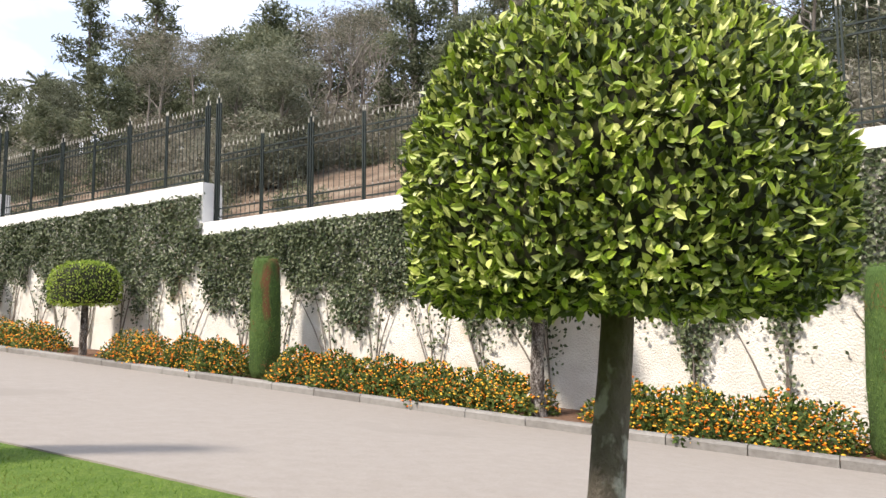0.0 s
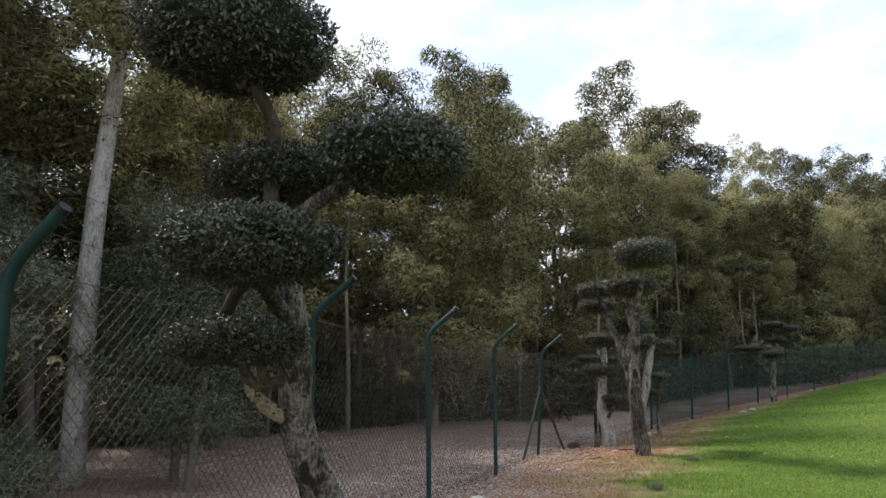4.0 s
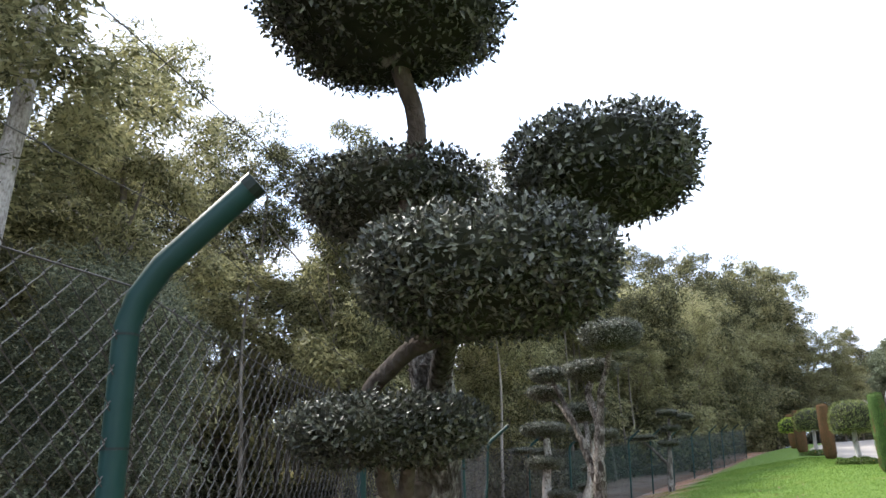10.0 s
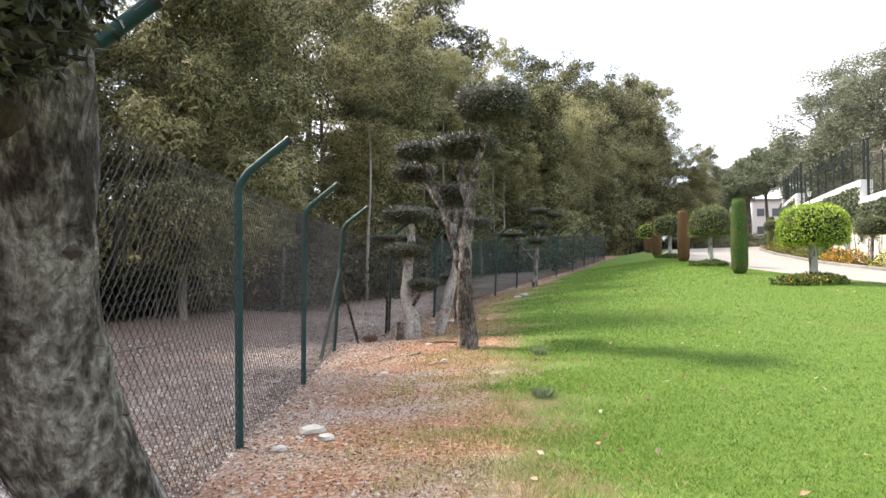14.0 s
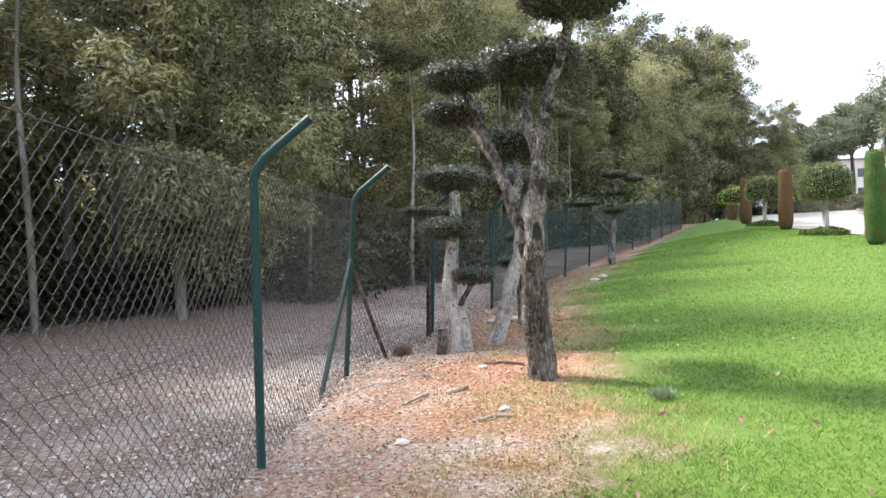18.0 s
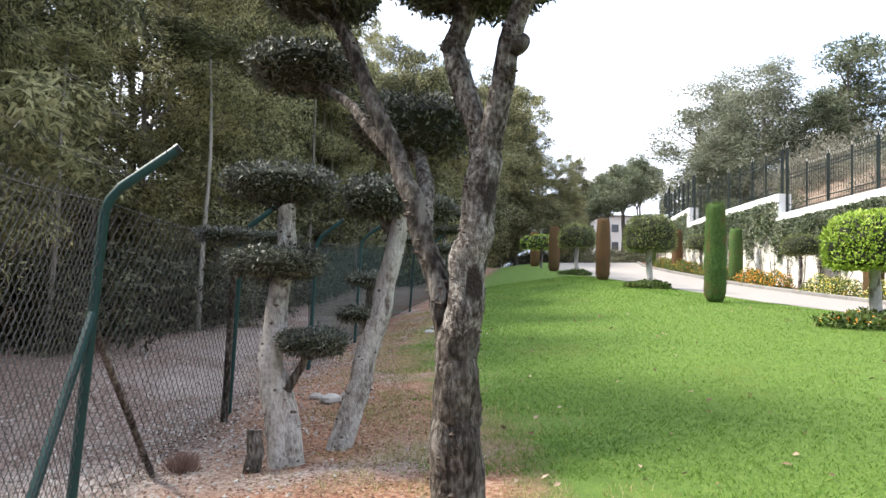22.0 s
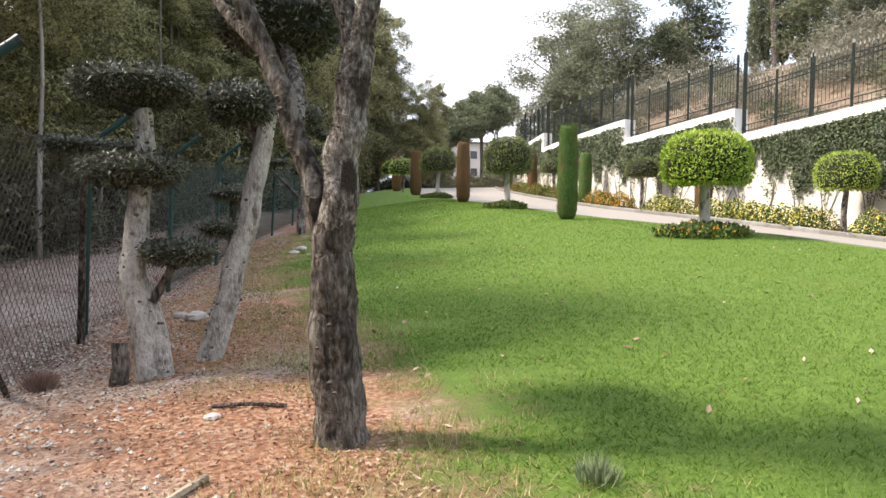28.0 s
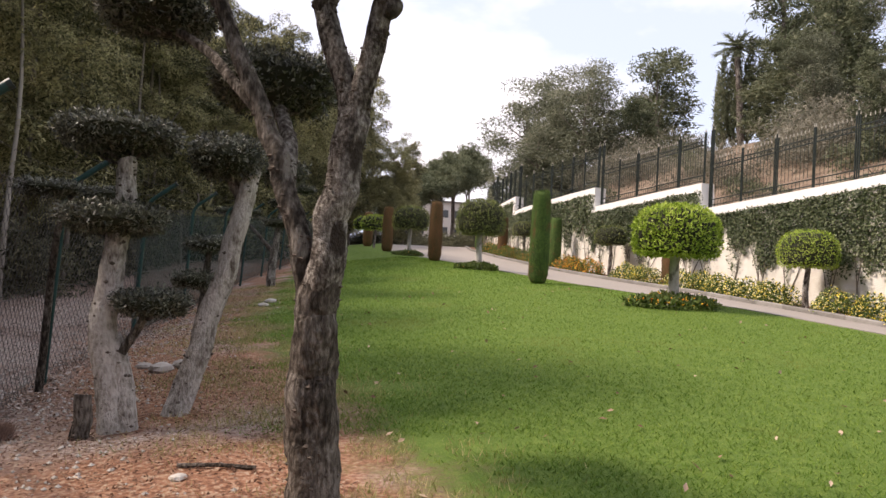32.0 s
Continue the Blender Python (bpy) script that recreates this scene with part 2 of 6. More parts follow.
M_ROAD = material("worn_grey_asphalt", [(0.25, 0.224, 0.197), (0.278, 0.25, 0.221), (0.305, 0.277, 0.247)], 40.0, 0.9, bump=0.3, bump_scale=160, bump_dist=0.004, span=(0.3, 0.7), spots=(0.35, 0.6, (0.25, 0.226, 0.2)))
M_KERB = material("grey_kerb_stone", [(0.17, 0.16, 0.145), (0.26, 0.25, 0.23)], 14.0, 0.9, bump=0.5, per_object=0.35)
M_STUCCO = material("white_rough_stucco", [(0.60, 0.56, 0.49), (0.72, 0.69, 0.62), (0.80, 0.77, 0.71)], 3.0, 0.92, bump=0.8, bump_scale=38, bump_dist=0.03, spots=(0.9, 0.66, (0.55, 0.45, 0.32)))
M_CAP = material("white_painted_coping", [(0.70, 0.69, 0.66), (0.82, 0.81, 0.79)], 2.0, 0.75, bump=0.1)
M_IRON = material("dark_green_iron", [(0.018, 0.026, 0.024), (0.035, 0.045, 0.042)], 8.0, 0.5, metal=0.35, bump=0.05)
M_TIP = material("gilded_grey_tip", [(0.35, 0.33, 0.28), (0.5, 0.48, 0.42)], 8.0, 0.5, metal=0.4, bump=0)
M_POST = material("green_coated_steel", [(0.009, 0.036, 0.033), (0.014, 0.053, 0.049)], 6.0, 0.5, bump=0.05, spec=0.3, spots=(9.0, 0.68, (0.02, 0.045, 0.04)))
M_WIRE = material("galvanised_wire", [(0.05, 0.047, 0.043), (0.115, 0.11, 0.103)], 5.0, 0.6, metal=0.2, bump=0)
M_SOIL = material("reddish_garden_soil", [(0.07, 0.04, 0.025), (0.14, 0.08, 0.05), (0.2, 0.12, 0.08)], 12.0, 0.97, bump=0.8)
M_ROCK = material("pale_limestone", [(0.28, 0.25, 0.22), (0.45, 0.42, 0.38), (0.58, 0.55, 0.5)], 6.0, 0.9, bump=0.6)
M_LITTER = material("dry_leaf_litter", [(0.13, 0.065, 0.042), (0.28, 0.165, 0.108), (0.44, 0.33, 0.24)], 4.0, 0.9, island=0.8, bump=0)
M_GREYLITTER = material("weathered_leaf_litter", [(0.15, 0.115, 0.095), (0.33, 0.27, 0.235), (0.56, 0.50, 0.45)], 4.0, 0.9, island=0.9, bump=0)
M_STRAW = material("dry_grass_blades", [(0.20, 0.21, 0.06), (0.34, 0.30, 0.12), (0.46, 0.38, 0.19)], 2.0, 0.8, island=0.7, bump=0, translucent=0.2)
M_GRASS = material("grass_blades", [(0.083, 0.162, 0.024), (0.128, 0.222, 0.032), (0.225, 0.31, 0.065)], 0.9, 0.65, island=0.6, bump=0, spec=0.1, translucent=0.4, spots=(0.75, 0.6, (0.19, 0.235, 0.055)))
M_PLASTER = material("far_white_house", [(0.6, 0.58, 0.55), (0.72, 0.70, 0.67)], 0.5, 0.9, bump=0)
M_GLASS = material("dark_window_pane", [(0.03, 0.035, 0.04), (0.06, 0.065, 0.07)], 0.4, 0.15, bump=0, spec=0.6)
M_LAMPGLASS = material("milky_lamp_glass", [(0.55, 0.55, 0.52), (0.65, 0.65, 0.62)], 6.0, 0.3, bump=0)


# ---- mesh helpers ----
rng = np.random.default_rng(7)


class Geo:
    """Collects vertices and faces, then makes one mesh."""

    def __init__(self):
        self.v, self.f, self.n = [], [], 0

    def add(self, verts, faces):
        verts = np.asarray(verts, float).reshape(-1, 3)
        self.v.append(verts)
        self.f.append(np.asarray(faces, np.int64) + self.n)
        self.n += len(verts)
        return self

    def tube(self, pts, radii, sides=8, closed=True, rough=0.0, lump=0.0):
        """A round limb along points."""
        pts = np.asarray(pts, float)
        radii = np.broadcast_to(np.asarray(radii, float), (len(pts),))
        d = np.gradient(pts, axis=0)
        d /= np.linalg.norm(d, axis=1, keepdims=True) + 1e-9
        ref = np.where(np.abs(d[:, 2:3]) > 0.9, [[1.0, 0, 0]], [[0, 0, 1.0]])
        a = np.cross(d, ref)
        for k in range(1, len(a)):
            a[k] = a[k - 1] - d[k] * (a[k - 1] @ d[k])
        a /= np.linalg.norm(a, axis=1, keepdims=True) + 1e-9
        b = np.cross(d, a)
        ang = np.linspace(0, 2 * np.pi, sides, endpoint=False)
        r = radii[:, None] * (1 + rough * (rng.random((len(pts), sides)) - 0.5))
        if lump:
            s = np.concatenate([[0], np.cumsum(np.linalg.norm(np.diff(pts, axis=0), axis=1))])[:, None]
            ph = rng.random(4) * 6.28
            r = r * (1 + lump * (np.sin(2 * ang + ph[0]) * np.sin(6 * s + ph[1]) + np.sin(3 * ang + ph[2]) * np.sin(11 * s + ph[3]) + 0.8 * np.sin(4 * ang + ph[1]) * np.sin(17 * s + ph[0]) + 0.5 * np.sin(6 * ang + ph[3]) + 0.6 * np.sin(7 * ang + ph[0]) * np.sin(25 * s + ph[2])))
        ring = pts[:, None] + r[..., None] * (np.cos(ang)[None, :, None] * a[:, None] + np.sin(ang)[None, :, None] * b[:, None])
        k, s = np.arange(len(pts) - 1)[:, None], np.arange(sides)[None]
        q = np.stack([k * sides + s, k * sides + (s + 1) % sides, (k + 1) * sides + (s + 1) % sides, (k + 1) * sides + s], -1).reshape(-1, 4)
        self.add(ring, q)
        if closed:
            self.add(ring[0], [list(range(sides))[::-1]])
            self.add(ring[-1], [list(range(sides))])
        return self

    def box(self, lo, hi):
        (x0, y0, z0), (x1, y1, z1) = lo, hi
        v = [(x0, y0, z0), (x1, y0, z0), (x1, y1, z0), (x0, y1, z0), (x0, y0, z1), (x1, y0, z1), (x1, y1, z1), (x0, y1, z1)]
        return self.add(v, [(0, 3, 2, 1), (4, 5, 6, 7), (0, 1, 5, 4), (1, 2, 6, 5), (2, 3, 7, 6), (3, 0, 4, 7)])

    def lathe(self, profile, sides=20, at=(0, 0, 0), wobble=0.0):
        """A solid of revolution from (radius, height) pairs."""
        p = np.asarray(profile, float)
        ang = np.linspace(0, 2 * np.pi, sides, endpoint=False)
        r = p[:, :1] * (1 + wobble * (rng.random((len(p), sides)) - 0.5))
        ring = np.stack([r * np.cos(ang), r * np.sin(ang), np.repeat(p[:, 1:], sides, 1)], -1) + np.asarray(at)
        k, s = np.arange(len(p) - 1)[:, None], np.arange(sides)[None]
        q = np.stack([k * sides + s, k * sides + (s + 1) % sides, (k + 1) * sides + (s + 1) % sides, (k + 1) * sides + s], -1).reshape(-1, 4)
        self.add(ring, q)
        self.add(ring[0], [list(range(sides))[::-1]])
        return self.add(ring[-1], [list(range(sides))])

    def leaves(self, P, N, length, width, lift=0.5, jitter=0.7, droop=0.0, fine=False, up=0.0, tri=False):
        """Leaf blades at P that lean out along N, folded on the midrib."""
        P, N = np.asarray(P, float), np.asarray(N, float)
        n = len(P)
        rand = rng.normal(size=(n, 3))
        t = np.cross(N, rand)
        t /= np.linalg.norm(t, axis=1, keepdims=True) + 1e-9
        ax = t * (1 - lift) + N * lift + rng.normal(size=(n, 3)) * jitter * 0.35
        ax[:, 2] += up - droop
        ax /= np.linalg.norm(ax, axis=1, keepdims=True) + 1e-9
        side = np.cross(ax, N + rng.normal(size=(n, 3)) * 0.35)
        side /= np.linalg.norm(side, axis=1, keepdims=True) + 1e-9
        nor = np.cross(side, ax)
        L = length * (0.65 + 0.7 * rng.random((n, 1)))
        W = width * (0.7 + 0.6 * rng.random((n, 1)))
        if tri:
            v = np.stack([P - side * W * 0.5, P + side * W * 0.5, P + ax * L], 1)
            f, k = np.array([[0, 1, 2]]), 3
        elif fine:
            v = np.stack([P, P + ax * L * 0.3 + side * W * 0.42 + nor * W * 0.16, P + ax * L * 0.66 + side * W * 0.4 + nor * W * 0.14,
                          P + ax * L - nor * L * 0.08, P + ax * L * 0.66 - side * W * 0.4 + nor * W * 0.14, P + ax * L * 0.3 - side * W * 0.42 + nor * W * 0.16], 1)
            f = np.array([[0, 1, 2, 3], [0, 3, 4, 5]])
            k = 6
        else:
            v = np.stack([P, P + ax * L * 0.45 + side * W * 0.5 + nor * W * 0.15, P + ax * L, P + ax * L * 0.45 - side * W * 0.5 + nor * W * 0.15], 1)
            f = np.array([[0, 1, 2], [0, 2, 3]])
            k = 4
        return self.add(v, (f[None] + k * np.arange(n)[:, None, None]).reshape(-1, f.shape[1]))

    def mesh(self, name, mat, smooth=False):
        me = bpy.data.meshes.new(name)
        v = np.concatenate(self.v)
        loops = np.concatenate([f.ravel() for f in self.f])
        sizes = np.concatenate([np.full(len(f), f.shape[1]) for f in self.f])
        me.vertices.add(len(v))
        me.vertices.foreach_set("co", v.astype(np.float32).ravel())
        me.loops.add(len(loops))
        me.loops.foreach_set("vertex_index", loops.astype(np.int32))
        me.polygons.add(len(sizes))
        me.polygons.foreach_set("loop_start", (np.cumsum(sizes) - sizes).astype(np.int32))
        me.polygons.foreach_set("use_smooth", np.full(len(sizes), smooth))
        me.update(calc_edges=True)
        me.materials.append(mat)
        return me


def part(name, geo, mat, parent=None, label="", smooth=False):
    """One mesh object, under a thing or a part; geo is a Geo or a finished mesh."""
    ob = new(name, geo.mesh(name, mat, smooth) if isinstance(geo, Geo) else geo)
    if parent:
        ob.parent = parent
    return tagged(ob, label)


def thing(name, label, category, group="", at=(0, 0, 0), kind=""):
    ob = tagged(new(name), label, category, group, kind)
    ob.matrix_basis = Matrix.Translation(at)
    return ob


def interp(v, pairs):
    return np.interp(v, [p[0] for p in pairs], [p[1] for p in pairs])


# ---- plan ----
FENCE_Z = [(-40, 0.5), (17, 0.6), (20, 0.68), (28, 1.08), (40, 1.7), (60, 2.7), (140, 3.6)]
LAWN_Z = [(-40, -0.6), (0, 0.5), (4, 0.65), (7, 0.73), (9.5, 0.87), (12.5, 1.03), (19, 1.42), (24, 1.6), (28, 1.8), (32, 2.0), (40, 2.33), (60, 3.15), (140, 4.0)]
WALL_Z = [(-40, -1.6), (0, -0.12), (4, 0.06), (10, 0.39), (16.5, 0.72), (22.5, 1.13), (27, 1.42), (33.6, 1.76), (44, 2.42), (60, 3.3), (140, 4.2)]
FENCE_X = [(-40, -5.6), (3.5, -6.2), (6.2, -6.6), (8.7, -6.85), (11.1, -7.05), (14.05, -7.3), (16.7, -6.95), (19.8, -6.4), (22.5, -5.7), (25.3, -4.95), (28, -4.2), (31, -3.3), (34, -2.3), (37.5, -1.2), (41, -0.2), (45, 0.9), (50, 2.3), (60, 5.5), (140, 30)]
CURVE = [(-40, 0), (30, 0), (36, 0.35), (44, 1.7), (52, 3.9), (60, 7.0), (80, 17.0), (140, 55.0)]   # the drive bends to +x far off
ROAD_IN, ROAD_OUT, WALL_X = 2.75, 8.75, 10.4


def bend(y):
    return interp(y, CURVE)


def hill(d, y):
    """Rise of the slope behind the wall, d metres past it; it flattens out, and fades far along the drive."""
    d = np.maximum(d, 0)
    return 8.5 * (1 - np.exp(-d * 0.62 / 8.5)) * np.interp(y, [-40, 40, 72], [1, 1, 0.08])


def ground_z(x, y):
    x, y = np.asarray(x, float), np.asarray(y, float)
    u = x - bend(y)
    f, l, w = interp(y, FENCE_Z), interp(y, LAWN_Z), interp(y, WALL_Z)
    fx = interp(y, FENCE_X) - bend(y)
    s = np.clip((u - fx) / (1.6 - fx), 0, 1) ** 0.75
    lawn = f * (1 - s) + l * s
    r = np.clip((u - ROAD_IN) / (ROAD_OUT - ROAD_IN), 0, 1)
    z = np.where(u < ROAD_IN, lawn, l * (1 - r) + w * r)
    return np.where(u > WALL_X + 0.2, w + 2.3 + hill(u - WALL_X - 0.2, y), z)


def gz(x, y):
    return float(ground_z(x, y))


# ---- ground, drive and kerb ----
def axis(fine, far):
    lo, hi = fine[0], fine[-1]
    out = [lo - d for d in far[::-1]] + list(fine) + [hi + d for d in far]
    return np.array(out)


def build_ground():
    us = axis(np.concatenate([np.arange(-20, -8, 1.0), np.arange(-8, 2.6, 0.35), [2.75, 4, 6, 8.75, 9.5, 10.45, 10.7], np.arange(11, 40, 1.2)]), [4, 12, 30, 70, 160, 400])
    ys = axis(np.concatenate([np.arange(-12, 30, 0.5), np.arange(30, 80, 2.0)]), [5, 15, 40, 100, 250, 500])
    Y, U = np.meshgrid(ys, us, indexing="ij")
    X = U + bend(np.clip(Y, -40, 140))
    Z = ground_z(X, Y)
    Z += np.where(U < -8, 0.12 * np.sin(X * 0.7) * np.cos(Y * 0.5), 0)
    nx = len(us)
    i, j = np.meshgrid(np.arange(len(ys) - 1), np.arange(nx - 1), indexing="ij")
    a = (i * nx + j).ravel()
    g = Geo().add(np.stack([X, Y, Z], -1), np.stack([a, a + 1, a + nx + 1, a + nx], -1))
    m = material("lawn_and_mulch", [(0.07, 0.128, 0.017), (0.108, 0.182, 0.026), (0.17, 0.235, 0.046)], 60.0, 0.95, bump=0.9, bump_scale=150, bump_dist=0.02)
    n, l = m.node_tree.nodes, m.node_tree.links
    bs = n["Principled BSDF"]
    grass = bs.inputs["Base Color"].links[0].from_socket
    geo = n.new("ShaderNodeNewGeometry")
    sep = n.new("ShaderNodeSeparateXYZ")
    l.new(geo.outputs["Position"], sep.inputs[0])

    def math_node(op, a, b):
        k = n.new("ShaderNodeMath")
        k.operation = op
        for s, v in zip(k.inputs, (a, b)):
            if isinstance(v, (int, float)):
                s.default_value = v
            else:
                l.new(v, s)
        return k.outputs[0]

    def noise_node(scale, detail=5.0):
        k = n.new("ShaderNodeTexNoise")
        k.inputs["Scale"].default_value, k.inputs["Detail"].default_value = scale, detail
        l.new(geo.outputs["Position"], k.inputs["Vector"])
        return k.outputs["Fac"]

    def ramp_node(v, stops):
        k = n.new("ShaderNodeValToRGB")
        for q, (p, c) in enumerate(stops):
            el = k.color_ramp.elements[q] if q < 2 else k.color_ramp.elements.new(p)
            el.position, el.color = p, (*c, 1)
        l.new(v, k.inputs["Fac"])
        return k.outputs["Color"]

    def mix_node(f, a, b):
        k = n.new("ShaderNodeMixRGB")
        l.new(f, k.inputs["Fac"])
        l.new(a, k.inputs[1])
        l.new(b, k.inputs[2])
        return k.outputs["Color"]

    x, y = sep.outputs["X"], sep.outputs["Y"]
    edge = math_node("ADD", -5.2, math_node("MULTIPLY", math_node("MAXIMUM", math_node("SUBTRACT", y, 20.5), 0), 0.262))
    off = math_node("ADD", math_node("SUBTRACT", x, edge), math_node("MULTIPLY", math_node("SUBTRACT", noise_node(1.3), 0.5), 1.9))
    off = math_node("ADD", off, math_node("MULTIPLY", math_node("SUBTRACT", noise_node(9.0), 0.5), 0.9))
    straw = ramp_node(noise_node(48.0, 8.0), [(0.32, (0.09, 0.065, 0.035)), (0.46, (0.21, 0.155, 0.08)), (0.56, (0.155, 0.165, 0.05)), (0.7, (0.115, 0.16, 0.03))])
    red = ramp_node(noise_node(30.0, 8.0), [(0.3, (0.15, 0.065, 0.04)), (0.5, (0.345, 0.17, 0.10)), (0.68, (0.49, 0.34, 0.235))])
    grey = ramp_node(noise_node(34.0, 8.0), [(0.3, (0.18, 0.13, 0.11)), (0.5, (0.41, 0.325, 0.28)), (0.68, (0.64, 0.565, 0.515))])
    patch = ramp_node(noise_node(0.55, 4.0), [(0.42, (0, 0, 0)), (0.56, (1, 1, 1))])
    fence_side = ramp_node(math_node("ADD", math_node("MULTIPLY", off, 0.25), 0.9), [(0.35, (1, 1, 1)), (0.6, (0, 0, 0))])
    floor = ramp_node(noise_node(22.0, 8.0), [(0.3, (0.095, 0.062, 0.048)), (0.5, (0.25, 0.168, 0.134)), (0.7, (0.48, 0.385, 0.33))])
    deep = ramp_node(math_node("ADD", math_node("MULTIPLY", off, 0.25), 1.4), [(0.35, (1, 1, 1)), (0.75, (0, 0, 0))])
    patch_b = ramp_node(noise_node(0.8, 5.0), [(0.45, (0, 0, 0)), (0.6, (1, 1, 1))])
    beyond = mix_node(patch_b, mix_node(deep, grey, floor), floor)
    mulch = mix_node(fence_side, mix_node(patch, red, mix_node(patch_b, red, grey)), beyond)
    lawn_mask = ramp_node(math_node("ADD", math_node("MULTIPLY", off, 0.8), 0.5), [(0.35, (0, 0, 0)), (0.75, (1, 1, 1))])
    straw_mask = ramp_node(math_node("ADD", math_node("MULTIPLY", off, 0.8), 0.5), [(0.7, (0, 0, 0)), (1.0, (1, 1, 1))])
    lawn = mix_node(straw_mask, straw, grass)
    both = mix_node(lawn_mask, mulch, lawn)
    hill_mask = ramp_node(math_node("MULTIPLY", math_node("SUBTRACT", x, 9.9), 0.5), [(0.2, (0, 0, 0)), (0.3, (1, 1, 1))])
    slope = ramp_node(noise_node(1.6, 6.0), [(0.35, (0.11, 0.08, 0.055)), (0.5, (0.20, 0.142, 0.10)), (0.68, (0.27, 0.215, 0.155))])
    l.new(mix_node(hill_mask, both, slope), bs.inputs["Base Color"])
    tagged(part("ground", g, m, smooth=True), "mown green lawn with reddish leaf mulch along the fence", "ground", kind="structure")


build_ground()


def strip(u0, u1, y0, y1, dy, lift, thick, cross=4):
    """A slab that follows the ground between two offsets from the bend."""
    ys = np.arange(y0, y1 + dy / 2, dy)
    us = np.linspace(u0, u1, cross + 1)
    Y, U = np.meshgrid(ys, us, indexing="ij")
    X = U + bend(Y)
    Z = ground_z(X, Y) + lift
    nx = len(us)
    i, j = np.meshgrid(np.arange(len(ys) - 1), np.arange(nx - 1), indexing="ij")
    a = (i * nx + j).ravel()
    g = Geo().add(np.stack([X, Y, Z], -1), np.stack([a, a + 1, a + nx + 1, a + nx], -1))
    for col in (0, -1):
        top = np.stack([X[:, col], Y[:, col], Z[:, col]], -1)
        low = top - [0, 0, thick]
        v = np.concatenate([top, low])
        k = np.arange(len(ys) - 1)
        m = len(ys)
        g.add(v, np.stack([k, k + 1, k + 1 + m, k + m], -1))
    return g


tagged(part("road", strip(ROAD_IN, ROAD_OUT, -30, 110, 1.0, 0.012, 0.06, 8), M_ROAD, smooth=True), "pale worn grey asphalt drive climbing gently", "road", kind="structure")
tagged(part("flower_bed_soil", strip(ROAD_OUT + 0.12, WALL_X - 0.02, -20, 80, 1.0, 0.05, 0.1), M_SOIL, smooth=True), "reddish brown soil of the bed along the wall", "soil", kind="structure")


# ---- retaining wall ----
STEPS = [(-20, 3.1, 3.0), (-4.0, 3.98, 3.46), (12.0, 4.34, 4.13), (20.4, 4.85, 4.15), (28.6, 5.02, 4.63), (35.2, 5.43, 5.12), (46.0, 5.97, 5.75), (53.5, 6.3, 6.1), (61, 6.6, 6.5), (70, 7.2, 7.1), (95, 0, 0)]
CAP_H = 0.27


def cap_top(y):
    for (y0, a, b), (y1, *_r) in zip(STEPS, STEPS[1:]):
        if y0 <= y < y1:
            return a + (b - a) * (y - y0) / (y1 - y0)
    return STEPS[0][1]


def build_wall():
    for k, ((y0, a, b), (y1, *_r)) in enumerate(zip(STEPS, STEPS[1:])):
        n = max(2, int((y1 - y0) / 2) + 1)
        ys = np.linspace(y0, y1, n)
        top = a + (b - a) * (ys - y0) / (y1 - y0)
        bx = bend(ys)
        base = interp(ys, WALL_Z) - 0.4

        def slab(x0, x1, zlo, zhi):
            v = np.stack([np.stack([bx + x0, ys, zlo], -1), np.stack([bx + x1, ys, zlo], -1), np.stack([bx + x1, ys, zhi], -1), np.stack([bx + x0, ys, zhi], -1)], 1)
            g = Geo()
            q = np.arange(n - 1)[:, None] * 4
            f = [np.concatenate([q + c, q + (c + 1) % 4, q + 4 + (c + 1) % 4, q + 4 + c], 1) for c in range(4)]
            g.add(v, np.concatenate(f))
            g.add(v[0], [[0, 1, 2, 3]])
            return g.add(v[-1], [[3, 2, 1, 0]])

        wall = tagged(part("wall_%d" % (k + 1), slab(WALL_X, WALL_X + 0.4, base, top - CAP_H), M_STUCCO), "white rough-cast retaining wall half covered by ivy", "wall", kind="structure")
        part("coping", slab(WALL_X - 0.07, WALL_X + 0.46, top - CAP_H, top), M_CAP, wall, "white painted coping")
        if 0 < k < len(STEPS) - 2:
            lowside = STEPS[k - 1][2]
            part("step_face", Geo().box((WALL_X - 0.07 + float(bend(y0)), y0 - 0.02, lowside - CAP_H), (WALL_X + 0.46 + float(bend(y0)), y0 + 0.24, a - CAP_H + 0.002)), M_CAP, wall, "white painted step of the coping")


build_wall()


# ---- clipped trees on the lawn and along the wall ----
def dome_profile(r, h, flat=0.35):
    """A clipped mushroom head: flat below, rounded shoulders above."""
    a = np.linspace(0, np.pi / 2, 9)
    top = [(r * (np.cos(t) ** 0.62), h * 0.42 + h * 0.58 * np.sin(t)) for t in a]
    return [(r * 0.35, 0.02 * h), (r * 0.82, 0.0), (r * 0.97, h * 0.08), (r * 1.0, h * 0.25)] + top[:-1] + [(0.02, h)]


def sample_profile(profile, n):
    """Random points and normals on a solid of revolution, by area."""
    p = np.asarray(profile, float)
    a, b = p[:-1], p[1:]
    seg = np.linalg.norm(b - a, axis=1)
    area = seg * (a[:, 0] + b[:, 0])
    k = rng.choice(len(seg), n, p=area / area.sum())
    t = rng.random(n)
    q = a[k] + (b - a)[k] * t[:, None]
    d = (b - a)[k] / seg[k][:, None]
    ang = rng.random(n) * 2 * np.pi
    c, s = np.cos(ang), np.sin(ang)
    P = np.stack([q[:, 0] * c, q[:, 0] * s, q[:, 1]], -1)
    N = np.stack([d[:, 1] * c, d[:, 1] * s, -d[:, 0]], -1)
    return P, N


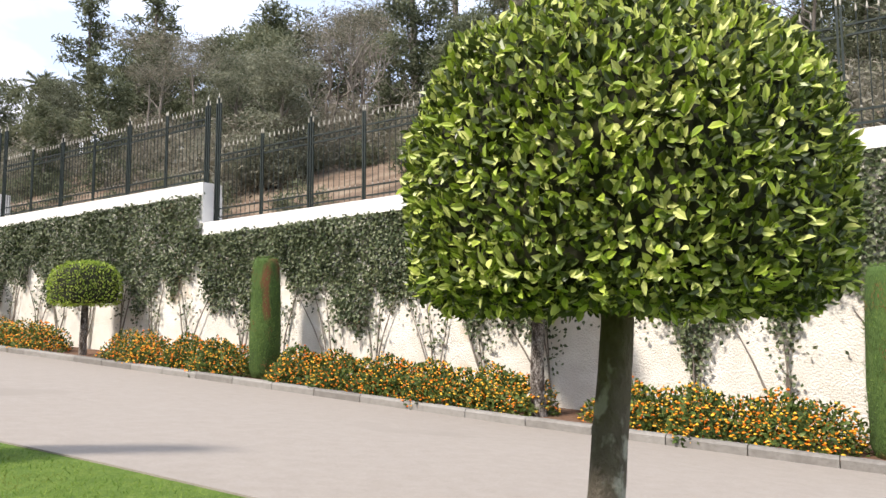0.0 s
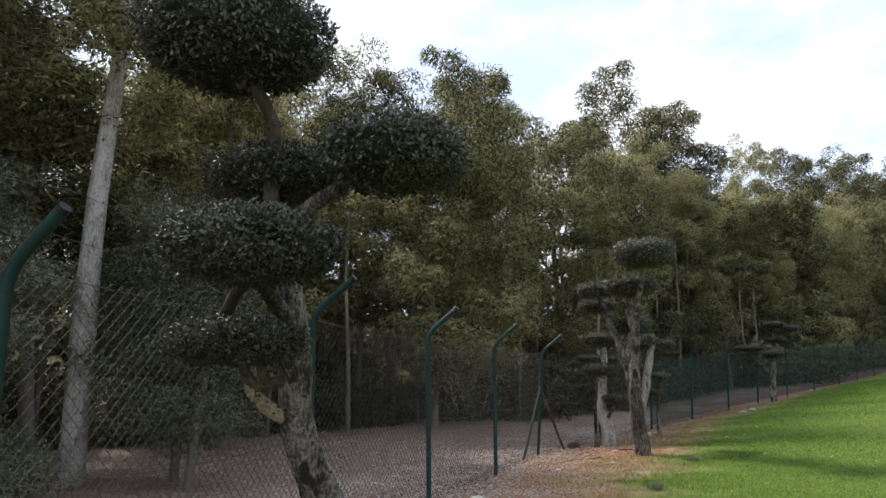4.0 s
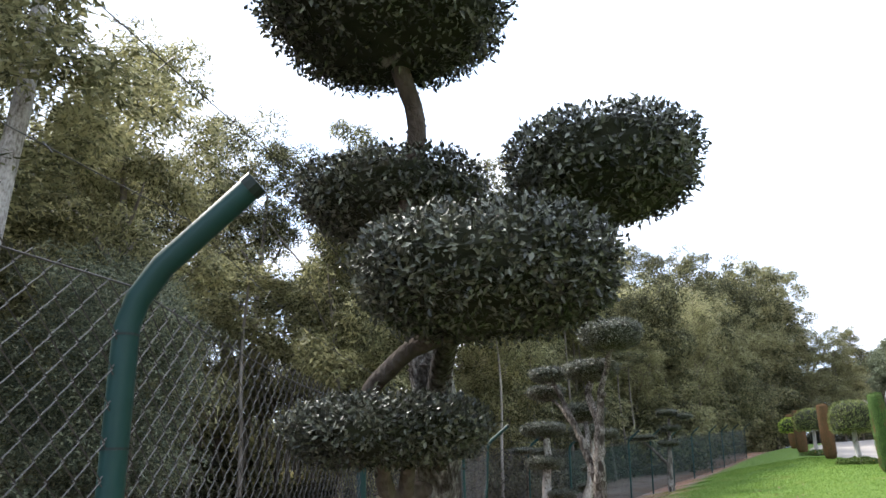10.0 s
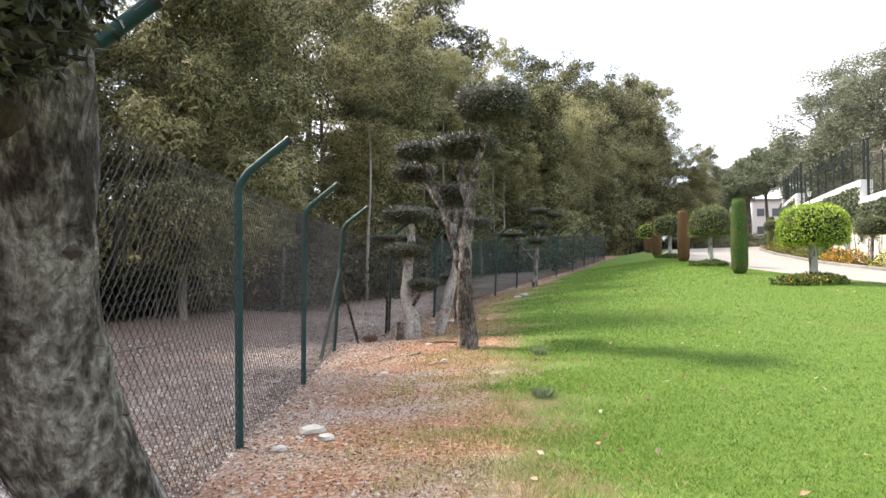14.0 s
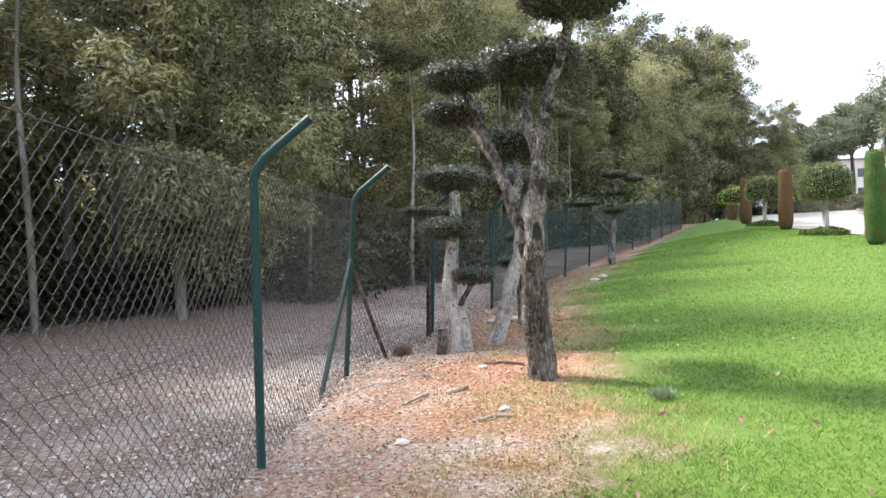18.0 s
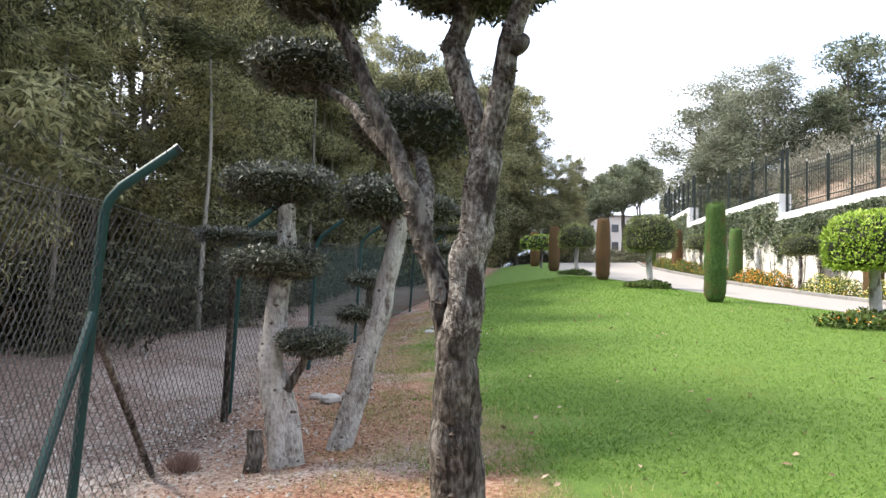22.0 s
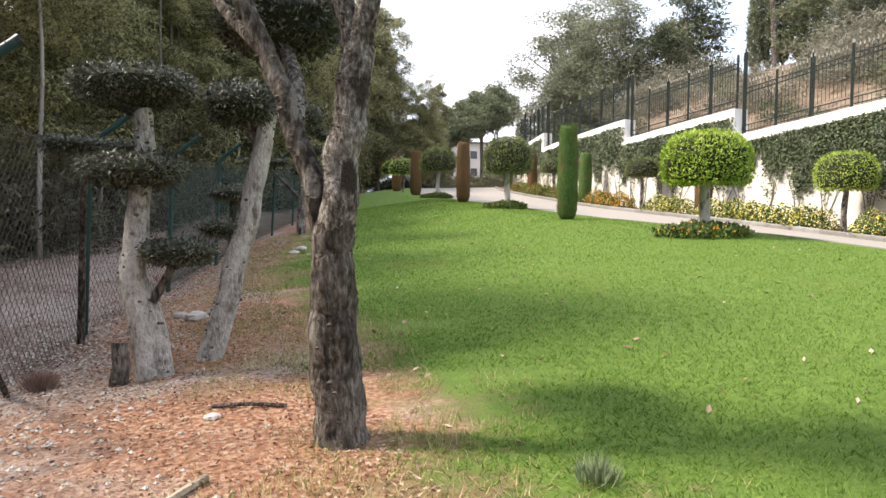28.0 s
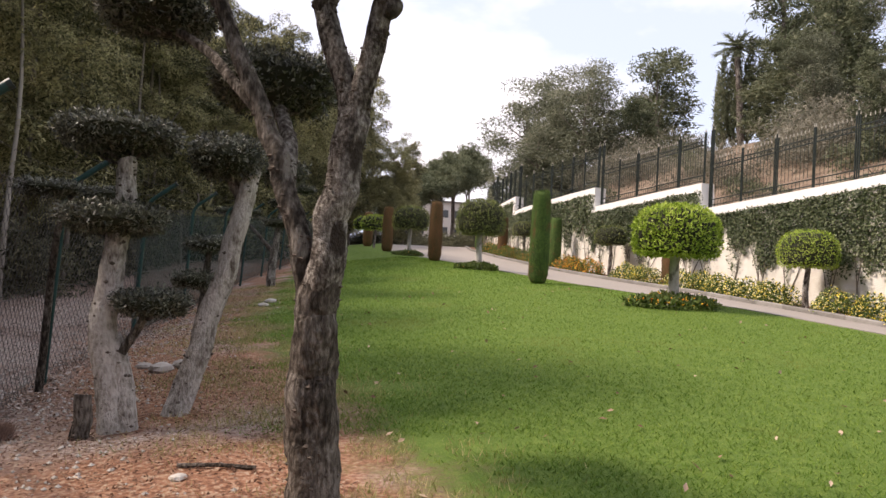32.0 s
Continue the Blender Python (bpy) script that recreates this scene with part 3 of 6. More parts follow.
def bumps(P, freq, amp):
    return amp * (np.sin(P[:, :1] * freq + 1.3) * np.sin(P[:, 1:2] * freq * 1.1 + 0.4) * np.sin(P[:, 2:3] * freq * 0.9 + 2.1))


def ball_tree(x, y, r, h, trunk_h, mat, label, leaf=0.05, count=2600, fine=False, trunk_r=0.055, group="clipped round-headed trees", foot=(0.0, 0.0), bark=None):
    z = gz(x, y)
    t = thing("clipped_ball_tree", label, "tree", group, (x, y, z))
    g = Geo()
    zs = np.linspace(-0.1, trunk_h + 0.3 * h, 9)
    off = 1 - zs / zs[-1]
    wob = np.stack([0.02 * np.sin(zs * 4 + x) + foot[0] * off, 0.02 * np.cos(zs * 3 + y) + foot[1] * off, zs], -1)
    g.tube(wob, trunk_r * (1.25 - 0.35 * (zs - zs[0]) / (zs[-1] - zs[0])), 12, rough=0.12)
    part("trunk", g, bark or M_BARK, t, "", True)
    prof = np.array(dome_profile(r, h))
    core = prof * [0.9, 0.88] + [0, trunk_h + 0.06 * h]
    # solid dark core: its colour paints the shade seen between the leaves
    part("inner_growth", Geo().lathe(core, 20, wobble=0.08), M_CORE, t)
    P, N = sample_profile(prof, count)
    P = P + [0, 0, trunk_h] + N * (rng.random((count, 1)) * -0.1 * r + bumps(P, 9 / r, 0.03 * r))
    tagged(part("crown", Geo().leaves(P, N, leaf, leaf * (0.58 if fine else 0.48), 0.55, 0.9, up=0.25, fine=fine), mat, t), kind="stuff")
    return t


def cypress_column(x, y, r, h, mat, label, group="clipped cypress columns", count=9000):
    z = gz(x, y)
    t = thing("clipped_cypress", label, "topiary", group, (x, y, z))
    prof = [(r * 0.55, 0.0), (r * 0.82, 0.04), (r * 1.02, 0.18), (r * 1.06, h * 0.4), (r * 0.98, h * 0.75), (r * 0.9, h * 0.95), (r * 0.78, h), (0.02, h + 0.01)]
    part("inner_growth", Geo().lathe(np.array(prof) * [0.965, 0.992], 26, wobble=0.035), M_CYPBCORE if mat is M_CYPB else M_CYPCORE, t, "", True)
    P, N = sample_profile(prof, count)
    P = P + N * (rng.random((count, 1)) * -0.02 + bumps(P, 16, 0.012))
    tagged(part("foliage", Geo().leaves(P, N, 0.04, 0.009, 0.3, 0.5, up=1.0), mat, t), kind="stuff")
    part("stem", Geo().tube([(0, 0, -0.1), (0, 0, 0.2)], 0.06, 8), M_DBARK, t)
    return t


def blob_points(n, rx, ry, rz):
    """Points through the outer shell of a lumpy ellipsoid, and outward normals."""
    d = rng.normal(size=(n, 3))
    d /= np.linalg.norm(d, axis=1, keepdims=True)
    s = (0.55 + 0.45 * rng.random((n, 1)) ** 0.5) * (1 + 0.12 * np.sin(d[:, :1] * 5 + 1) + 0.12 * np.sin(d[:, 1:2] * 6))
    return d * s * [rx, ry, rz], d / [rx, ry, rz] / np.linalg.norm(d / [rx, ry, rz], axis=1, keepdims=True)


def octa(P, r):
    """Small eight-sided blossoms at P."""
    o = np.array([(1, 0, 0), (-1, 0, 0), (0, 1, 0), (0, -1, 0), (0, 0, 0.7), (0, 0, -0.7)])
    f = np.array([(0, 2, 4), (2, 1, 4), (1, 3, 4), (3, 0, 4), (2, 0, 5), (1, 2, 5), (3, 1, 5), (0, 3, 5)])
    v = P[:, None] + o[None] * (r * (0.6 + 0.8 * rng.random((len(P), 1, 1))))
    return v, (f[None] + 6 * np.arange(len(P))[:, None, None]).reshape(-1, 3)


def flower_bush(x, y, rx, ry, h, blossom, label, group, leaves_n=700, heads=120, head_r=0.018):
    t = thing("flower_bush", label, "flowers", group, (x, y, gz(x, y) + 0.03))
    P, N = blob_points(leaves_n, rx, ry, h)
    keep = P[:, 2] > -0.05
    tagged(part("leaves", Geo().leaves(P[keep], N[keep], 0.07, 0.042, 0.5, 0.9, up=0.2), M_FLOWERLEAF, t), kind="stuff")
    P, N = blob_points(heads * 2, rx * 1.03, ry * 1.03, h * 1.05)
    P = P[P[:, 2] > 0.05 * h][:heads]
    v, f = octa(P * 1.02, head_r)
    tagged(part("blossoms", Geo().add(v, f), blossom, t), kind="stuff")
    return t


ball_tree(2.485, 0.725, 0.74, 1.05, 1.02, M_BRIGHT, "round clipped ficus with glossy yellow-green leaves on a bare grey trunk", 0.038, 27000, True, 0.058, foot=(-0.045, 0.078), bark=M_FICUSBARK)
ball_tree(1.85, 9.35, 0.6, 0.84, 1.12, M_DARK, "dark green clipped round tree over orange flowers", 0.045, 6500, trunk_r=0.068, bark=M_PALEBARK)
ball_tree(1.55, 19.25, 0.69, 0.84, 0.78, M_LIME, "lime green clipped round tree over orange flowers", 0.055, 6500, trunk_r=0.075, bark=M_PALEBARK)
ball_tree(2.2, 28.1, 0.69, 1.0, 0.95, M_DARK, "dark green clipped round tree beside the drive", 0.055, 4200, trunk_r=0.075, bark=M_PALEBARK)
ball_tree(2.9, 36.0, 0.72, 0.9, 1.0, M_DARK, "dark green clipped round tree beside the drive", 0.065, 2600, trunk_r=0.07, bark=M_PALEBARK)
ball_tree(4.3, 45.5, 0.75, 0.8, 0.9, M_LIME, "lime green clipped round tree beside the drive", 0.08, 1200)
ball_tree(5.2, 50.5, 0.75, 0.8, 0.9, M_LIME, "lime green clipped round tree beside the drive", 0.09, 900)
cypress_column(1.94, 4.93, 0.212, 1.95, M_CYP, "tall clipped cypress column with browned patches, bare soil at its foot")
cypress_column(1.65, 14.1, 0.22, 1.95, M_CYP, "clipped cypress column, brown at its foot, on the lawn")
cypress_column(1.6, 23.7, 0.21, 2.0, M_CYP, "slim clipped green cypress column on the lawn")
cypress_column(2.35, 31.9, 0.22, 1.95, M_CYPB, "clipped cypress column browned all over", count=3500)
cypress_column(3.25, 40.0, 0.24, 1.95, M_CYPB, "clipped cypress column browned all over", count=2500)
cypress_column(4.7, 48.2, 0.26, 1.9, M_CYPB, "clipped cypress column browned all over", count=2000)
for bx, by, br in ((1.85, 9.35, 0.7), (1.55, 19.25, 0.72), (2.2, 28.1, 0.6), (2.9, 36.0, 0.6)):
    flower_bush(bx, by, br, br * 0.9, 0.26 if by < 10 else 0.15, M_ORANGE, "low ring of orange flowers round a clipped tree", "flowers round the lawn trees", 3000, 420 if by < 10 else (240 if by < 20 else 12), 0.02)


# along the wall
def wall_plants():
    row = [(-0.25, "col"), (1.8, "none"), (6.0, "none"), (9.35, "col"), (14.6, "lime"), (19.8, "col"), (23.6, "lime"), (29.0, "colb"), (32.6, "dark"), (37.3, "col"), (41.5, "dark"), (45.5, "colb"), (50.5, "dark"), (55.0, "col")]
    for y, kind in row:
        x = 9.55 + float(bend(y))
        if kind.startswith("col"):
            cypress_column(x, y, 0.27, 2.2, M_CYP if kind == "col" else M_CYPB, "clipped cypress column before the ivy-covered wall", "cypress columns along the wall", 4200)
        elif kind == "lime":
            ball_tree(x - 0.1, y, 0.74, 0.98, 1.1, M_LIME, "yellow-green clipped round tree before the white wall", 0.05, 4200, group="round trees along the wall", trunk_r=0.07)
        elif kind == "dark":
            ball_tree(x, y, 0.62, 0.72, 1.25, M_DARK, "small dark green clipped round tree before the wall", 0.06, 1500, group="round trees along the wall")
    ball_tree(9.45, 4.0, 0.75, 0.9, 1.5, M_LIME, "yellow-green clipped round tree with a whitewashed trunk", 0.05, 4600, group="round trees along the wall", trunk_r=0.09)
    for y in np.arange(-3.0, 50.0, 0.95):
        near_plant = any(abs(y - py) < 0.55 for py, k in row if k != "none")
        if near_plant or abs(y - 4.0) < 0.6:
            continue
        yellow = 19.8 < y < 33.5
        x = 9.45 + float(bend(y)) + 0.1 * math.sin(y * 3)
        flower_bush(x, y, 0.55, 0.7, 0.56, M_YELLOW if yellow else M_ORANGE, "yellow flowering bush in the wall bed" if yellow else "orange flowering bush in the wall bed", "flower bushes along the wall", 5200 if y < 12 else 2600, (950 if y < 12 else 520) if y < 36 else 130, 0.019 if y < 12 else 0.022)


wall_plants()


# ---- cloud-pruned trees beside the wire fence ----
def limb(pts, r0, r1, steps=5, curl=0.02):
    """A smooth limb through points, with thick to thin radii."""
    pts = np.asarray(pts, float)
    t = np.linspace(0, len(pts) - 1, (len(pts) - 1) * steps + 1)
    out = np.stack([np.interp(t, np.arange(len(pts)), pts[:, k]) for k in range(3)], -1)
    for _i in range(3):
        out[1:-1] = 0.25 * out[:-2] + 0.5 * out[1:-1] + 0.25 * out[2:]
    k = max(3, len(out) // 5)
    bow = rng.normal(size=(k, 3)) * curl
    out[1:-1] += np.stack([np.interp(np.linspace(0, k - 1, len(out)), np.arange(k), bow[:, q]) for q in range(3)], -1)[1:-1]
    return out, np.linspace(r0, r1, len(out))


def pad(parent, c, rx, rz, count, leaf, mat=None, ry=None, base=None, slim=0.36):
    """A clipped leaf cushion: rounded above, ragged below."""
    ry = ry or rx
    g = Geo()
    d = rng.normal(size=(count, 3))
    d /= np.linalg.norm(d, axis=1, keepdims=True)
    d = np.sign(d) * np.abs(d) ** 0.8
    shell = (0.86 + 0.13 * rng.random((count, 1)))
    low = d[:, 2:] < 0
    P = d * shell * [rx, ry, rz] * np.where(low, [[0.93, 0.93, 0.9]], 1.0)
    P += rng.normal(size=P.shape) * 0.012
    N = d / np.array([rx, ry, rz])
    N /= np.linalg.norm(N, axis=1, keepdims=True)
    g.leaves(P + np.asarray(c), N, leaf, leaf * slim, 0.42, 0.9, up=0.1)
    cushion = tagged(part("leaf_cushion", g, mat or M_OLIVE, parent), kind="stuff")
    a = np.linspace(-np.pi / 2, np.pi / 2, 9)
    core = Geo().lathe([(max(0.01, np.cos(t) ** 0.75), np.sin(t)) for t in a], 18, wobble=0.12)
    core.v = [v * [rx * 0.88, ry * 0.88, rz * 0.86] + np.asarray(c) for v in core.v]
    # the cushion's core carries its inner shade as dark colour
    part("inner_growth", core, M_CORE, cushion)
    if base is not None:
        tw = Geo()
        for k in range(9):
            e = np.asarray(c) + rng.normal(size=3) * [rx * 0.35, ry * 0.35, rz * 0.15]
            p, r = limb([base, (np.asarray(base) + e) / 2 + [0, 0, -0.03], e], 0.014, 0.005, 3, 0.015)
            tw.tube(p, r, 5)
        part("twig_spray", tw, M_DBARK, cushion)
    return cushion


def branch(parent, pts, r0, r1, mat, name="branch", sides=10, label=""):
    p, r = limb(pts, r0, r1, 14 if r0 > 0.06 else 8, 0.008)
    ob = part(name, Geo().tube(p, r, sides + 4, rough=0.07, lump=0.045 if r0 > 0.04 else 0.03), mat, parent, label, True)
    if r0 > 0.04 and name != "pruning_knob":
        k = rng.integers(1, len(p) - 1, int(len(p) * 2.2))
        d = rng.normal(size=(len(k), 3))
        d /= np.linalg.norm(d, axis=1, keepdims=True)
        v, f = octa(p[k] + d * r[k][:, None] * 0.98, 0.014)
        tagged(part("bark_stud", Geo().add(v, f), M_STEM, ob), kind="stuff")
    return ob


def cloud_tree(label):
    return thing("cloud_pruned_tree", label, "tree", "cloud-pruned trees along the fence")


t = cloud_tree("cloud-pruned tree with grey-green leaf cushions and scarred leaning trunk")
branch(t, [(-5.72, 5.62, 0.45), (-5.76, 5.5, 0.8), (-5.85, 5.22, 1.3), (-5.9, 5.06, 1.7), (-5.86, 4.98, 2.1), (-5.9, 4.9, 2.5), (-5.93, 4.85, 2.8)], 0.12, 0.072, M_BARK, "trunk", 20)
branch(t, [(-5.88, 5.12, 1.58), (-5.95, 4.96, 1.7), (-6.0, 4.87, 1.8), (-6.02, 4.83, 1.86)], 0.042, 0.034, M_STUB, "sawn_stub", 12, "speckled ochre branch stub")
branch(t, [(-6.02, 4.85, 1.85), (-5.96, 4.9, 1.87), (-5.9, 4.97, 1.88), (-5.85, 5.02, 1.9)], 0.04, 0.032, M_STEM)
branch(t, [(-6.02, 4.84, 1.86), (-6.0, 4.76, 1.95), (-5.96, 4.68, 2.04)], 0.032, 0.024, M_STEM)
branch(t, [(-5.96, 4.89, 1.87), (-5.93, 4.8, 1.95), (-5.9, 4.72, 2.04)], 0.03, 0.022, M_STEM)
branch(t, [(-5.87, 5.0, 1.92), (-5.84, 4.88, 2.0), (-5.82, 4.75, 2.06)], 0.032, 0.022, M_STEM)
branch(t, [(-5.62, 4.35, 2.36), (-5.8, 4.45, 2.33), (-5.98, 4.58, 2.22), (-6.04, 4.62, 2.08)], 0.03, 0.032, M_STEM)
branch(t, [(-5.93, 4.88, 2.7), (-5.9, 4.78, 3.02), (-5.84, 4.72, 3.25), (-5.88, 4.5, 3.55)], 0.045, 0.034, M_STEM)
branch(t, [(-5.92, 4.9, 2.7), (-5.7, 4.88, 2.82), (-5.4, 4.86, 2.95)], 0.05, 0.035, M_DBARK)
branch(t, [(-5.93, 4.9, 2.7), (-6.0, 5.0, 3.0)], 0.05, 0.035, M_DBARK)
branch(t, [(-5.87, 4.98, 2.2), (-5.66, 4.4, 2.38)], 0.045, 0.035, M_DBARK)
pad(t, (-5.89, 4.45, 3.66), 0.5, 0.27, 11000, 0.029, base=(-5.9, 4.5, 3.42), slim=0.5)
pad(t, (-5.14, 4.84, 3.015), 0.38, 0.19, 7000, 0.029, base=(-5.4, 4.86, 2.93), slim=0.5)
pad(t, (-6.02, 5.01, 3.06), 0.43, 0.15, 7000, 0.029, slim=0.5)
pad(t, (-5.5, 4.17, 2.455), 0.385, 0.165, 14000, 0.023, base=(-5.68, 4.4, 2.36), slim=0.5)
pad(t, (-5.93, 4.6, 2.07), 0.35, 0.115, 11000, 0.021, base=(-5.93, 4.66, 1.98), slim=0.5)


t = cloud_tree("tall cloud-pruned tree with a rough dark forked trunk on mulch")
branch(t, [(-5.40, 13.27, 0.5), (-5.43, 13.27, 0.75), (-5.46, 13.27, 1.03), (-5.5, 13.25, 1.35), (-5.5, 13.2, 1.6), (-5.49, 13.17, 1.78)], 0.14, 0.085, M_DBARK, "trunk", 20)
branch(t, [(-5.5, 13.2, 1.58), (-5.48, 13.15, 1.82), (-5.47, 13.1, 2.07), (-5.43, 13.05, 2.33), (-5.41, 13.03, 2.56)], 0.085, 0.068, M_BARK, "stem", 16, "pale studded stem")
branch(t, [(-5.5, 13.2, 1.55), (-5.54, 13.2, 1.75), (-5.6, 13.22, 1.97), (-5.66, 13.25, 2.22), (-5.76, 13.32, 2.5), (-5.9, 13.42, 2.88), (-6.04, 13.5, 3.18)], 0.062, 0.034, M_DBARK, "stem", 14)
branch(t, [(-5.42, 13.03, 2.48), (-5.46, 13.08, 2.68), (-5.51, 13.16, 2.9), (-5.53, 13.2, 3.02), (-5.49, 13.17, 3.14), (-5.47, 13.14, 3.26)], 0.055, 0.044, M_BARK)
branch(t, [(-5.42, 13.03, 2.48), (-5.38, 12.97, 2.7), (-5.35, 12.9, 2.93), (-5.3, 12.82, 3.1), (-5.22, 12.68, 3.34), (-5.16, 12.56, 3.58)], 0.052, 0.036, M_BARK)
branch(t, [(-5.53, 13.18, 3.0), (-5.57, 13.22, 3.04)], 0.05, 0.028, M_DBARK, "pruning_knob", 10)
branch(t, [(-5.34, 12.88, 2.94), (-5.29, 12.9, 2.97)], 0.048, 0.024, M_DBARK, "pruning_knob", 10)
branch(t, [(-5.64, 13.28, 2.15), (-5.6, 13.45, 2.4), (-5.63, 13.7, 2.62)], 0.045, 0.034, M_BARK)
branch(t, [(-5.72, 13.3, 2.42), (-5.8, 13.42, 2.58), (-5.96, 13.7, 2.84), (-6.13, 13.95, 3.0)], 0.03, 0.022, M_DBARK)
pad(t, (-5.13, 12.5, 3.72), 0.46, 0.22, 6500, 0.036, base=(-5.16, 12.54, 3.5))
pad(t, (-5.46, 13.12, 3.325), 0.42, 0.15, 6500, 0.036, base=(-5.48, 13.14, 3.18))
pad(t, (-6.13, 13.56, 3.355), 0.3, 0.115, 3600, 0.034, base=(-6.04, 13.5, 3.18))
pad(t, (-6.24, 14.15, 3.14), 0.32, 0.125, 3600, 0.036, base=(-6.15, 14.1, 3.02))
pad(t, (-5.64, 13.85, 2.77), 0.34, 0.165, 4200, 0.036, base=(-5.63, 13.7, 2.58))

t = cloud_tree("cloud-pruned tree with a slanting whitish studded trunk on the mulch")
branch(t, [(-5.98, 15.4, 0.7), (-5.9, 15.4, 1.0), (-5.78, 15.4, 1.4), (-5.66, 15.38, 1.9), (-5.58, 15.35, 2.3), (-5.55, 15.35, 2.5)], 0.095, 0.06, M_WHITEBARK, "trunk", 14)
branch(t, [(-5.6, 15.36, 2.25), (-5.68, 15.4, 2.4)], 0.05, 0.04, M_DBARK)
pad(t, (-5.73, 15.4, 2.56), 0.27, 0.17, 3200, 0.036, base=(-5.65, 15.38, 2.35))
pad(t, (-5.3, 15.5, 2.5), 0.17, 0.1, 1200, 0.036)
t = cloud_tree("small cloud-pruned tree with two low leaf cushions behind the slanting one")
branch(t, [(-5.75, 17.0, 0.7), (-5.75, 17.0, 1.2), (-5.7, 17.0, 1.9)], 0.05, 0.03, M_DBARK, "trunk")
pad(t, (-5.7, 17.0, 1.95), 0.24, 0.07, 1400, 0.036)
pad(t, (-5.83, 16.9, 1.62), 0.2, 0.08, 1200, 0.036)

t = cloud_tree("cloud-pruned tree with a stout whitish trunk and three flat leaf cushions")
branch(t, [(-6.36, 15.1, 0.6), (-6.4, 15.1, 1.0), (-6.46, 15.1, 1.4), (-6.42, 15.1, 1.8), (-6.36, 15.1, 2.2), (-6.38, 15.1, 2.45)], 0.1, 0.055, M_WHITEBARK, "trunk", 14)
branch(t, [(-6.28, 15.08, 0.65), (-6.3, 15.08, 1.0), (-6.4, 15.1, 1.3)], 0.07, 0.06, M_WHITEBARK, "trunk", 12)
branch(t, [(-6.34, 15.05, 1.2), (-6.24, 15.05, 1.4), (-6.22, 15.05, 1.48)], 0.03, 0.02, M_DBARK)
branch(t, [(-6.55, 15.0, 0.62), (-6.54, 15.0, 0.95)], 0.055, 0.05, M_DBARK, "dead_stump", 9)
pad(t, (-6.43, 15.25, 2.62), 0.41, 0.13, 4200, 0.036, base=(-6.38, 15.1, 2.4))
pad(t, (-6.43, 15.1, 2.06), 0.34, 0.11, 3600, 0.036, base=(-6.42, 15.1, 1.93))
pad(t, (-6.17, 15.0, 1.53), 0.24, 0.085, 2400, 0.034, base=(-6.22, 15.05, 1.45))
t = cloud_tree("cloud-pruned tree with flat cushions near the fence")
branch(t, [(-7.02, 16.95, 0.6), (-6.98, 16.8, 1.4), (-6.9, 16.4, 2.0), (-6.8, 16.3, 2.25)], 0.035, 0.02, M_DBARK, "trunk")
pad(t, (-6.95, 16.2, 2.3), 0.25, 0.06, 1400, 0.036)
pad(t, (-6.55, 16.35, 2.28), 0.2, 0.06, 1200, 0.036)

t = cloud_tree("far cloud-pruned tree with small flat cushions on a pale trunk")
branch(t, [(-3.7, 26.5, 1.1), (-3.66, 26.5, 1.8), (-3.6, 26.5, 2.6), (-3.5, 26.5, 3.4)], 0.11, 0.04, M_BARK, "trunk", 10)
branch(t, [(-3.66, 26.5, 1.9), (-4.0, 27.0, 2.4), (-4.4, 27.4, 2.8)], 0.05, 0.03, M_DBARK)
for c, a, b in (((-3.57, 26.5, 3.56), 0.37, 0.12), ((-3.05, 26.5, 3.42), 0.28, 0.1), ((-3.5, 26.5, 3.08), 0.36, 0.1), ((-3.62, 26.5, 2.62), 0.36, 0.11), ((-4.4, 27.5, 2.86), 0.6, 0.1)):
    pad(t, c, a, b, 500, 0.06)


# ---- wire fence ----
def fence_post(fence, x, y, lean_to, lean, braced=False, arm=1.0):
    z = gz(x, y)
    h = POST_H if arm == 1.0 else 1.73
    dx, dy = lean_to
    sx, sy = dx * lean / h, dy * lean / h

    def at(px, py, pz):
        return (px + sx * pz, py + sy * pz, pz)

    t = part("post", Geo().tube([at(0, 0, -0.2), at(0, 0, 0.9), at(0, 0, h - 0.06), at(dx * 0.02, dy * 0.02, h), at(dx * 0.07, dy * 0.07, h + 0.07), at(dx * 0.33 * arm, dy * 0.33 * arm, h + 0.07 + 0.21 * arm)], 0.027, 12), M_POST, fence, "green coated steel post with a bent arm" + (" and two braces" if braced else ""), True)
    t.location = (x, y, z)
    part("end_cap", Geo().tube([at(dx * 0.325 * arm, dy * 0.325 * arm, h + 0.066 + 0.21 * arm), at(dx * (0.33 * arm + 0.015), dy * (0.33 * arm + 0.015), h + 0.082 + 0.21 * arm)], 0.029, 12), M_IRON, t)
    for k in (0.35, 0.75, 1.12, 1.42, h - 0.08):
        part("wire_tie", Geo().tube([at(0, 0, k), at(0, 0, k + 0.005)], 0.0285, 10), M_IRON, t)
    if braced:
        part("brace", Geo().tube([at(0, 0, 1.18), (-0.01, -0.8, -0.05)], 0.024, 10), M_POST, t)
        part("brace", Geo().tube([at(0, 0, 1.12), (0.15, 1.23, -0.08)], 0.02, 10), M_DBARK, t, "rusty dark angle brace")
    return t


POST_H = 1.77
LEANS = [0.0, 0.0, 0.0, -0.01, 0.01, 0.13, 0.08, 0.08, 0.08]
